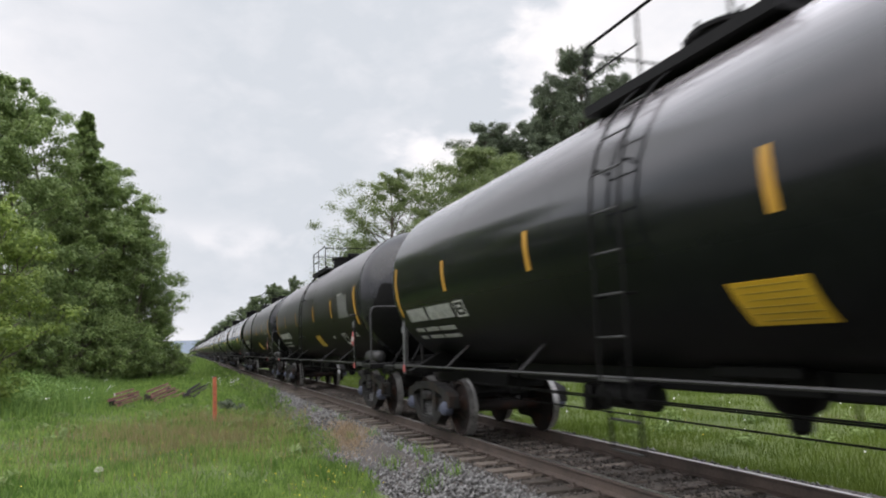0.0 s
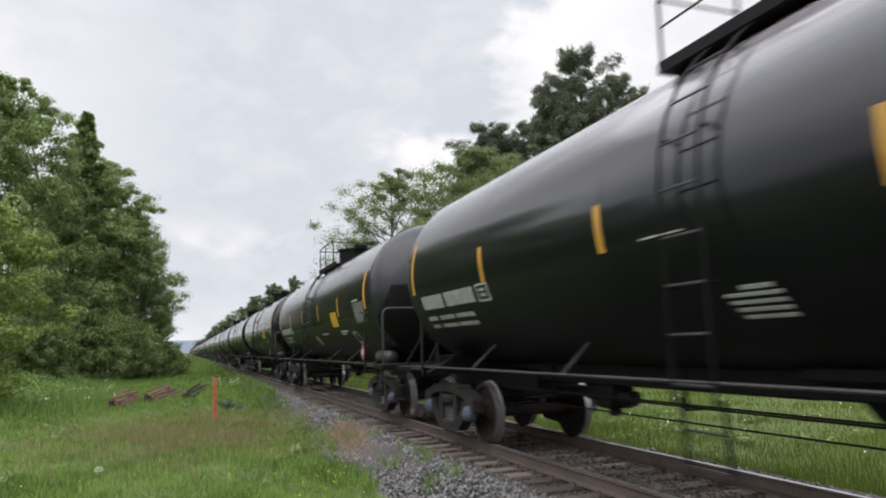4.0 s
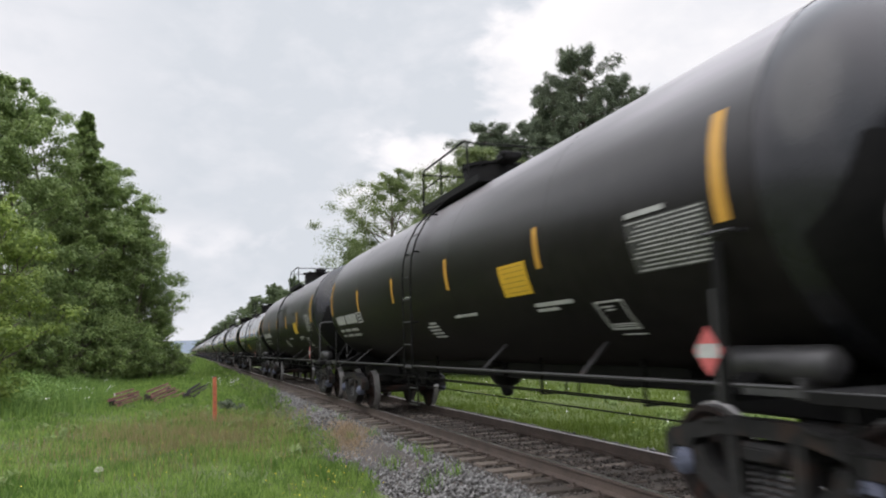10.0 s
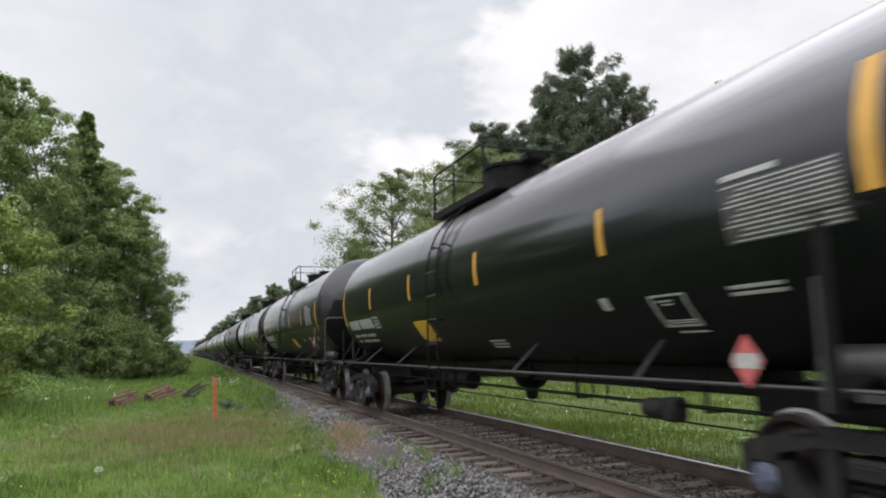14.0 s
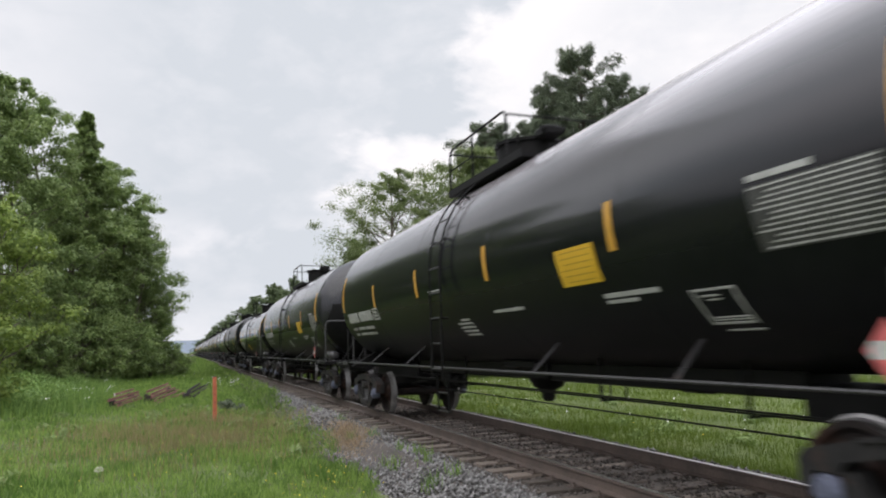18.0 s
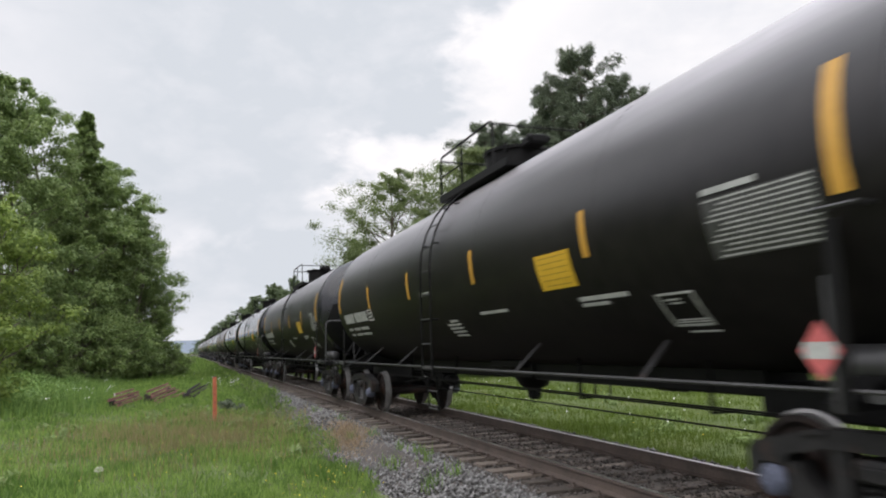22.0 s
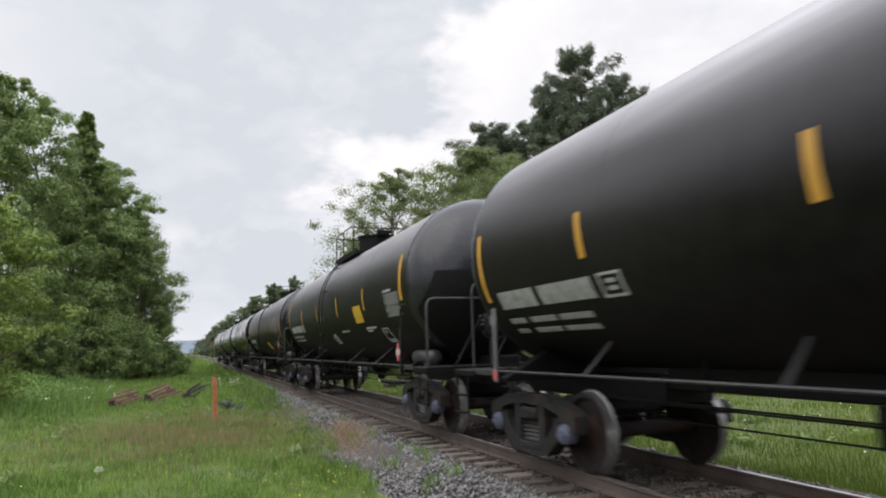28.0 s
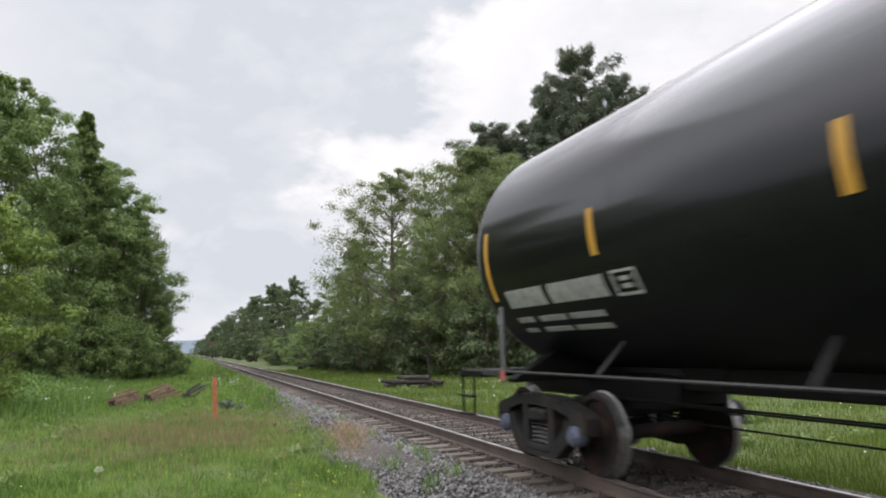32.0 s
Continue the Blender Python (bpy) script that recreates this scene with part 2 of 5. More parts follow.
def lathe(bm, prof, axis="y", seg=48, x=0, y=0, z=0):
    """Turn a profile of (along, radius) about an axis through (x, y, z)."""
    rings = []
    for u, r in prof:
        ring = []
        for k in range(seg):
            c, s = math.cos(2 * math.pi * k / seg), math.sin(2 * math.pi * k / seg)
            co = (x + r * c, y + u, z + r * s) if axis == "y" else (x + u, y + r * c, z + r * s) if axis == "x" else (x + r * c, y + r * s, z + u)
            ring.append(bm.verts.new(co))
        rings.append(ring)
    for a, b in zip(rings, rings[1:]):
        for k in range(seg):
            bm.faces.new((a[k], a[(k + 1) % seg], b[(k + 1) % seg], b[k]))
    bm.faces.new(rings[0])
    bm.faces.new(rings[-1])
    bmesh.ops.recalc_face_normals(bm, faces=bm.faces)
    return bm


def skin(bm, y0, y1, z0, z1, side=-1, lift=0.006, slant=0.0, n=5):
    """A thin curved plate on the tank's side between y0 and y1 and the heights z0 and z1."""
    def ang(z):
        return math.asin(max(-1, min(1, (z - Z_TANK) / R_TANK)))
    rows = []
    for i in range(n + 1):
        a = ang(z0) + (ang(z1) - ang(z0)) * i / n
        rr = R_TANK + lift
        off = slant * (i / n - 0.5)
        rows.append([bm.verts.new((side * q * math.cos(a), yy + off, Z_TANK + q * math.sin(a))) for q in (rr, rr - 0.012) for yy in (y0, y1)])
    for a, b in zip(rows, rows[1:]):
        bm.faces.new((a[0], a[1], b[1], b[0]))
        bm.faces.new((a[0], b[0], b[2], a[2]))
        bm.faces.new((a[1], a[3], b[3], b[1]))
    bm.faces.new((rows[0][0], rows[0][2], rows[0][3], rows[0][1]))
    bm.faces.new((rows[-1][0], rows[-1][1], rows[-1][3], rows[-1][2]))
    bmesh.ops.recalc_face_normals(bm, faces=bm.faces)
    return bm


# ---- ground and track ----
def ground_z(x, y):
    """Height of the soil: level meadow, a low bank under the track."""
    dx = abs(x - D)
    z = -0.52 + 0.05 * math.sin(x * 0.55 + 1.3) * math.sin(y * 0.31) + 0.03 * math.sin(x * 1.7 + y * 0.9)
    if dx < 3.2:
        z -= 0.12 * (1 - dx / 3.2)
    if x < -4:
        z += min(0.35, (-4 - x) * 0.03)
    return z


def build_ground():
    xs = [-2600, -900, -300, -120, -60, -40, -30] + [-24 + 0.8 * i for i in range(76)] + [38, 44, 52, 64, 80, 130, 320, 900, 2600]
    ys = [-1500, -500, -150, -60, -30, -15] + [-8 + 0.8 * i for i in range(72)] + [51 + 2.5 * i for i in range(24)] + [115, 125, 140, 160, 190, 230, 280, 350, 450, 600, 800, 1100, 1600, 2600]
    co = np.array([(x, y, ground_z(x, y)) for y in ys for x in xs])
    nx = len(xs)
    f = np.array([(j * nx + i, j * nx + i + 1, (j + 1) * nx + i + 1, (j + 1) * nx + i) for j in range(len(ys) - 1) for i in range(nx - 1)])
    ob = arrays_ob("ground", co, f, M["ground"])
    ob.data.shade_smooth()
    tagged(ob, "green summer meadow soil beside the railway line", "ground", kind="structure")


def build_track():
    # the ballast bed: crown between the shoulders, toes in the grass
    prof = [(-2.75, -0.62), (-2.1, -0.40), (-1.75, -0.235), (-1.3, -0.215), (-0.75, -0.225), (0, -0.20), (0.75, -0.225), (1.3, -0.215), (1.75, -0.235), (2.1, -0.40), (2.75, -0.62)]
    ys = [-60 + 2.0 * i for i in range(30)] + [0.4 * i for i in range(200)] + [80 + 2 * i for i in range(20)] + [125, 150, 200, 260, 340, 450, 600, 800, 1100]
    co = np.array([(D + x + 0.07 * math.sin(y * 0.7 + x * 2), y, z + 0.02 * noise.noise((x * 1.6, y * 1.6, 0))) for y in ys for x, z in prof])
    n = len(prof)
    f = np.array([(j * n + i, j * n + i + 1, (j + 1) * n + i + 1, (j + 1) * n + i) for j in range(len(ys) - 1) for i in range(n - 1)])
    tagged(arrays_ob("ballast_bed", co, f, M["bed"]), "grey crushed stone ballast bed with brown dust", "ballast", kind="structure")
    # rails: foot, web, head
    sec = [(-0.07, -0.172), (0.07, -0.172), (0.07, -0.160), (0.012, -0.140), (0.010, -0.045), (0.036, -0.034), (0.036, -0.012), (0.028, -0.004), (0.012, 0.0), (-0.012, 0.0), (-0.028, -0.004), (-0.036, -0.012), (-0.036, -0.034), (-0.010, -0.045), (-0.012, -0.140), (-0.07, -0.160)]
    for side in (-1, 1):
        bm = bmesh.new()
        ends = [[bm.verts.new((D + side * 0.7525 + x, y, z)) for x, z in sec] for y in (-300, 8, 40, 120, 1200)]
        for a, b in zip(ends, ends[1:]):
            for i in range(len(sec)):
                fc = bm.faces.new((a[i], a[(i + 1) % len(sec)], b[(i + 1) % len(sec)], b[i]))
                fc.material_index = 1 if i in (7, 8, 9) else 0
        bmesh.ops.recalc_face_normals(bm, faces=bm.faces)
        tagged(mesh_ob("rail", bm, (M["rail"], M["steel"])), "rust-brown steel rail with a bright worn top", "rail", group="track rails")


def leaf_mesh(name, rng, centres, radii, per, size, mat, flat=0.6, aspect=0.55):
    """Many small leaves (folded diamonds) scattered round clump centres."""
    n = len(centres) * per
    c = np.repeat(centres, per, axis=0)
    r = np.repeat(radii, per)
    d = rng.normal(size=(n, 3))
    d /= np.linalg.norm(d, axis=1)[:, None]
    p = c + d * (r * rng.uniform(0.08, 1.0, n) ** 0.85)[:, None] * np.array([1, 1, flat])
    nrm = d * 0.95 + np.array([0, 0, 0.45]) + rng.normal(size=(n, 3)) * 0.25
    nrm /= np.linalg.norm(nrm, axis=1)[:, None] + 1e-9
    a = np.cross(nrm, rng.normal(size=(n, 3)))
    a /= np.linalg.norm(a, axis=1)[:, None] + 1e-9
    b = np.cross(nrm, a)
    s = (size * rng.uniform(0.65, 1.5, n))[:, None]
    co = np.stack([p, p + a * s * 0.5 + b * s * aspect * 0.5, p + a * s, p + a * s * 0.5 - b * s * aspect * 0.5], 1).reshape(-1, 3)
    f = np.arange(4 * n).reshape(-1, 4)
    return arrays_ob(name, co, f, mat)


def limb(bm, a, b, r0, r1, rng, seg=6, wob=0.06):
    a, b = np.array(a), np.array(b)
    L = np.linalg.norm(b - a)
    pts = []
    for i in range(5):
        t = i / 4
        p = a + (b - a) * t + (rng.normal(size=3) * wob * L * (0 if i in (0, 4) else 1))
        pts.append((p, r0 + (r1 - r0) * t))
    for (p, ra), (q, rb) in zip(pts, pts[1:]):
        rod(bm, p, q, ra, seg, rb, caps=False)


def broadleaf(name, seed, mat, height, width, clumps, per, size, base=0.12, label="", even=0.0):
    """A broad-leaved tree: trunk, limbs and a crown of leaf clumps with an uneven outline."""
    rng = np.random.default_rng(seed)
    tree = new(name)
    bm = bmesh.new()
    top = np.array((rng.normal() * 0.3, rng.normal() * 0.3, height * 0.86))
    limb(bm, (0, 0, -0.3), top, height * 0.017 + 0.05, 0.03, rng, 8, 0.02)
    cs, rs = [], []
    nl = 26 if even < 0.5 else 40
    for i in range(nl):
        h = base + (0.92 - base) * (i + rng.uniform(0, 1)) / nl
        shape = math.sin(math.pi * min(1, (h - base * 0.4) / (1.04 - base * 0.4)) ** 0.75) ** 0.7
        reach = width * shape * rng.uniform(0.6 + 0.35 * even, 1.12 - 0.1 * even)
        az = i * 2.4 + rng.normal() * 0.4
        s = top * h / 0.86 * np.array([1, 1, 0]) + np.array((0, 0, height * max(0.06, h - 0.16)))
        e = np.array((math.cos(az) * reach, math.sin(az) * reach, height * h + reach * 0.12))
        limb(bm, s, e, 0.02 + 0.008 * reach, 0.012, rng)
        k = max(2, clumps // nl)
        for j in range(k):
            t = rng.uniform(0.45, 1.08)
            cs.append(s + (e - s) * t + rng.normal(size=3) * width * 0.10)
            rs.append(width * rng.uniform(0.12, 0.28) * (1 - 0.25 * even))
    for j in range(clumps // 8):
        cs.append(np.array((rng.normal() * width * 0.12, rng.normal() * width * 0.12, height * rng.uniform(0.86, 1.0))))
        rs.append(width * rng.uniform(0.06, 0.13))
    part("trunk", bm, M["bark"], tree)
    cr = leaf_mesh("crown", rng, np.array(cs), np.array(rs), per, size, mat)
    cr.parent = tree
    tagged(tree, label, "tree")
    return tree


def pine(name, seed, height, width, base, clumps, per, label, curve=1.7, tuft=1.0, mat="needle"):
    """A pine: bare lower trunk, rising boughs with side twigs that end in tufts of needles."""
    rng = np.random.default_rng(seed)
    tree = new(name)
    bm = bmesh.new()
    limb(bm, (0, 0, -0.3), (0.2, 0.1, height * 0.97), height * 0.013 + 0.05, 0.03, rng, 8, 0.008)
    cs, rs = [], []
    for i in range(clumps):
        h = base + (0.985 - base) * (i + rng.uniform(0, 0.8)) / clumps
        u = (h - base) / ((1.03 if curve > 1 else 0.995) - base)
        reach = width * ((1 - u ** curve) ** 0.75 if curve > 1 else min(1.0, 1.7 * (1 - u))) * rng.uniform(0.5, 1.12) + (0.25 if curve > 1 else 0.04)
        az = i * 2.4 + rng.normal() * 0.5
        out = np.array((math.cos(az), math.sin(az), 0.0))
        side = np.array((-math.sin(az), math.cos(az), 0.0))
        s = np.array((0.1, 0.05, height * h - 0.1 * reach))
        e = out * reach + np.array((0, 0, height * h + reach * rng.uniform(0.0, 0.3)))
        limb(bm, s, e, 0.03 + 0.012 * reach, 0.012, rng, 5, 0.04)
        for t in (0.38, 0.52, 0.64, 0.76, 0.88, 1.0):
            k = s + (e - s) * t
            for q in (-1, 1):
                tip = k + side * q * reach * rng.uniform(0.05, 0.30) * (1.25 - t) + np.array((0, 0, rng.uniform(-0.25, 0.5 if curve > 1 else 0.1)))
                if rng.uniform() < 0.5:
                    rod(bm, k, tip, 0.012, 3, 0.006, caps=False)
                cs.append(tip)
                rs.append(rng.uniform(0.20, 0.50) * tuft * (1.0 if curve > 1 else (1.25 - 0.7 * h) * min(1.0, 0.25 + (1 - h) * 5)))
    part("trunk", bm, M["bark"], tree)
    cr = leaf_mesh("crown", rng, np.array(cs), np.array(rs), per, 0.25, M[mat], flat=0.75, aspect=0.15 if curve > 1 else 0.3)
    cr.parent = tree
    tagged(tree, label, "tree")
    return tree


def build_woods():
    protos = [broadleaf("poplar_tree", 11, M["leaf"], 18, 4.2, 182, 205, 0.158, base=0.03, label="tall dense green broad-leaved tree at the meadow edge"),
              broadleaf("poplar_tree", 12, M["leaf"], 18, 4.6, 182, 205, 0.158, base=0.03, label="tall dense green broad-leaved tree at the meadow edge"),
              broadleaf("maple_tree", 13, M["leaf_light"], 8, 2.9, 150, 240, 0.105, base=0.05, label="young light green maple in front of darker trees"),
              broadleaf("willow_tree", 14, M["leaf_willow"], 14, 5.4, 390, 260, 0.115, base=0.1, even=0.75, label="tall rounded grey-green willow behind the track"),
              broadleaf("ash_tree", 15, M["leaf_willow"], 13, 5.0, 340, 190, 0.110, base=0.08, even=0.5, label="rounded grey-green broad-leaved tree beyond the track"),
              broadleaf("alder_bush", 16, M["leaf"], 4, 2.6, 104, 62, 0.155, base=0.02, label="dense green bush at the wood's edge"),
              broadleaf("willow_bush", 17, M["leaf_grey"], 4, 2.6, 104, 62, 0.145, base=0.02, label="grey-green willow bush beyond the track"),
              broadleaf("far_tree", 18, M["leaf_grey"], 18, 4.6, 156, 72, 0.33, base=0.03, label="dense green tree far along the line")]
    pines = [pine("pine_tree", 21, 23, 4.1, 0.30, 84, 85, "tall dark pine standing above the other trees", 4.5, 1.1),
             pine("pine_tree", 22, 23, 4.1, 0.30, 80, 80, "tall dark pine standing above the other trees", 2.2, 1.1),
             pine("spruce_tree", 23, 20, 3.3, 0.06, 96, 50, "pointed dark spruce among broad-leaved trees", 0.85, 0.9, "leaf")]
    spots = [  # kind, x, y, height, turn, widen
        ("b", 0, -2.7, 64, 9.0, 10, 0.85), ("b", 1, -3.6, 63, 12.6, 80, 0.95), ("b", 0, -4.8, 64, 16.0, 150, 1.0), ("b", 1, -6.6, 68, 19.0, 40, 1.05), ("b", 0, -8.0, 60, 18.6, 200, 1.1), ("b", 1, -3.9, 65, 14.3, 290, 0.95), ("b", 0, -7.6, 70, 20.0, 330, 1.0),
        ("p", 2, -7.7, 60, 21.4, 30, 1.25), ("b", 1, -10.4, 56, 20.6, 100, 1.0), ("b", 0, -11.2, 52, 20.4, 260, 1.0), ("b", 1, -12.2, 50, 20.4, 310, 1.0), ("b", 0, -13.8, 48, 20.4, 20, 1.0),
        ("b", 1, -8.5, 100, 19.0, 250, 1.2), ("b", 0, -13, 84, 21.0, 10, 1.3),
        ("b", 2, -7.3, 30, 8.4, 0, 0.95), ("b", 2, -9.0, 29, 9.4, 140, 1.1), ("b", 2, -11.5, 27, 9.0, 220, 1.1),
        ("p", 0, 31.5, 50, 27.0, 0, 1.0), ("p", 1, 29.6, 51, 24.0, 70, 1.05), ("p", 1, 36.0, 50, 25.0, 140, 1.0), ("p", 0, 25.6, 57, 22.0, 210, 1.15), ("p", 1, 28.0, 58, 21.5, 120, 1.1), ("p", 1, 30.6, 57.0, 23.2, 10, 1.15), ("p", 0, 34.0, 53.0, 23.5, 160, 1.0), ("p", 0, 45.0, 36, 21.5, 20, 1.0), ("p", 1, 40.0, 41, 22.0, 40, 1.0), ("p", 0, 50.0, 30, 22, 300, 1.0),
        ("b", 3, 18.9, 44, 15.6, 0, 1.0), ("b", 3, 21.4, 46, 15.0, 70, 0.95), ("b", 4, 15.2, 51, 15.5, 0, 1.0), ("b", 4, 14.6, 63, 11.6, 120, 0.75), ("b", 3, 24.5, 47, 15.0, 140, 1.0), ("b", 1, 29.0, 40, 13.5, 140, 1.0), ("b", 0, 36.0, 33, 13.0, 10, 1.2),
        ("b", 0, 14.2, 98, 12.2, 40, 0.9), ("b", 1, 13.4, 118, 13.0, 90, 0.9), ("b", 0, 12.5, 148, 12.5, 200, 1.0), ("b", 1, 11.0, 200, 11.8, 0, 1.0), ("b", 0, 9.6, 290, 10.5, 30, 1.2), ("b", 1, 20, 86, 13.0, 30, 1.2), ("b", 0, 21, 70, 13.0, 60, 1.2),
        ("b", 1, 17, 135, 14, 30, 1.4), ("b", 0, 15, 175, 13, 130, 1.4), ("b", 1, 13.5, 240, 12.5, 230, 1.6), ("b", 0, 12, 360, 11, 130, 2.0),
        ("b", 1, 18.5, 58, 8.5, 0, 1.5), ("b", 0, 22.5, 52, 9.5, 90, 1.5), ("b", 4, 17.0, 75, 9.5, 20, 1.2), ("b", 1, 27, 46, 9.5, 190, 1.5), ("b", 0, 15.8, 92, 8.5, 190, 1.5), ("b", 4, 21, 62, 10, 250, 1.2), ("b", 1, 33, 38, 9.5, 90, 1.5), ("b", 0, 41, 31, 9.5, 0, 1.5),
        ("b", 1, 12.6, 106, 11.5, 30, 1.4), ("b", 0, 12.0, 132, 12, 130, 1.4), ("b", 1, 11.6, 165, 12, 230, 1.5), ("b", 0, 10.9, 222, 11.5, 330, 1.6), ("b", 1, 10.2, 262, 11, 60, 1.7), ("b", 0, 9.8, 325, 10.5, 160, 1.9), ("b", 1, 9.6, 420, 10, 260, 2.2), ("b", 0, 9.6, 540, 10, 20, 2.6),
        ("b", 5, -1.0, 66, 2.3, 0, 1.2), ("b", 5, -1.7, 70, 3.0, 70, 1.3), ("b", 6, 17.2, 40, 4.6, 10, 1.2), ("b", 6, 15.4, 45, 5.0, 80, 1.2), ("b", 6, 14.6, 50.5, 4.4, 150, 1.2), ("b", 6, 13.6, 57, 4.8, 200, 1.2), ("b", 6, 13.0, 64, 4.6, 260, 1.2), ("b", 5, 12.6, 72, 4.8, 310, 1.3), ("b", 6, 20.5, 35, 4.4, 20, 1.2),
        ("b", 7, -34, 80, 10, 40, 1.4), ("b", 7, -46, 62, 8.5, 90, 1.6), ("b", 7, -52, 44, 8, 140, 1.6), ("b", 7, -55, 24, 8.5, 240, 1.6), ("b", 7, -56, 4, 8, 300, 1.6), ("b", 7, -55, -16, 8.5, 10, 1.6), ("b", 7, -50, -36, 8, 80, 1.6)]
    rng = np.random.default_rng(5)
    for i in range(22):   # bushes along the left edge of the wood
        spots.append(("b", 5, -18 + i * 0.72 + rng.normal() * 0.6, 36 + i * 1.3 + rng.normal() * 1.5, rng.uniform(3.2, 5.5), rng.uniform(0, 360), 1.0))
    for i in range(26):   # bushes behind the track
        spots.append(("b", 6 if i % 5 else 5, 22.5 - i * 0.42 + rng.normal() * 0.7, 22 + i * 3.0 + rng.normal() * 1.2, rng.uniform(2.6, 5.2), rng.uniform(0, 360), 1.1))
    first = set()
    for fam, k, x, y, h, turn, wide in spots:
        if fam == "b" and k < 2 and (y > 95 or y < 37 or wide >= 1.4):
            k = 7
        src = (protos if fam == "b" else pines)[k]
        h0 = (18, 18, 8, 14, 13, 4, 4, 18)[k] if fam == "b" else (23, 23, 20)[k]
        s = h / h0
        m = pose(x, y, ground_z(x, y), 0, 0, turn) @ Matrix.Diagonal((s * wide, s * wide, s, 1))
        if (fam, k) not in first:
            first.add((fam, k))
            src.matrix_basis = m
        else:
            c = copy_thing(src, Matrix())
            c.matrix_basis = m


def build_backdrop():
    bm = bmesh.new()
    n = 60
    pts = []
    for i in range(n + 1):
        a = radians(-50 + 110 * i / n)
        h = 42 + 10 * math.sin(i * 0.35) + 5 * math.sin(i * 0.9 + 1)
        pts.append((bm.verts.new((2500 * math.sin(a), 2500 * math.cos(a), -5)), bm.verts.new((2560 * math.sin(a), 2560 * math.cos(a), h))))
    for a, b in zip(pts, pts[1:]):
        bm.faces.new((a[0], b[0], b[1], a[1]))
    tagged(mesh_ob("backdrop", bm, M["hill"]), "wooded hills on the horizon with blue-grey haze painted in", "hills", kind="structure")


# ---- the train ----
def build_truck(parent, y, meshes):
    """A two-axle truck under the car: bolster, side frames, springs and wheelsets."""
    tr = share("truck", meshes["bolster"], parent, 0, y, 0)
    for side in (-1, 1):
        share("side_frame", meshes["frame_l" if side < 0 else "frame_r"], tr)
        share("spring_nest", meshes["spring"], tr, side * 1.0, 0, 0)
        for w in (-0.889, 0.889):
            share("bearing_cap", meshes["cap"], tr, side * 1.09, w, 0.457, Matrix.Rotation(radians(90 * side), 4, "Y"))
    for w in (-0.889, 0.889):
        share("wheelset", meshes["wheelset"], tr, 0, w, 0.457)
    return tr


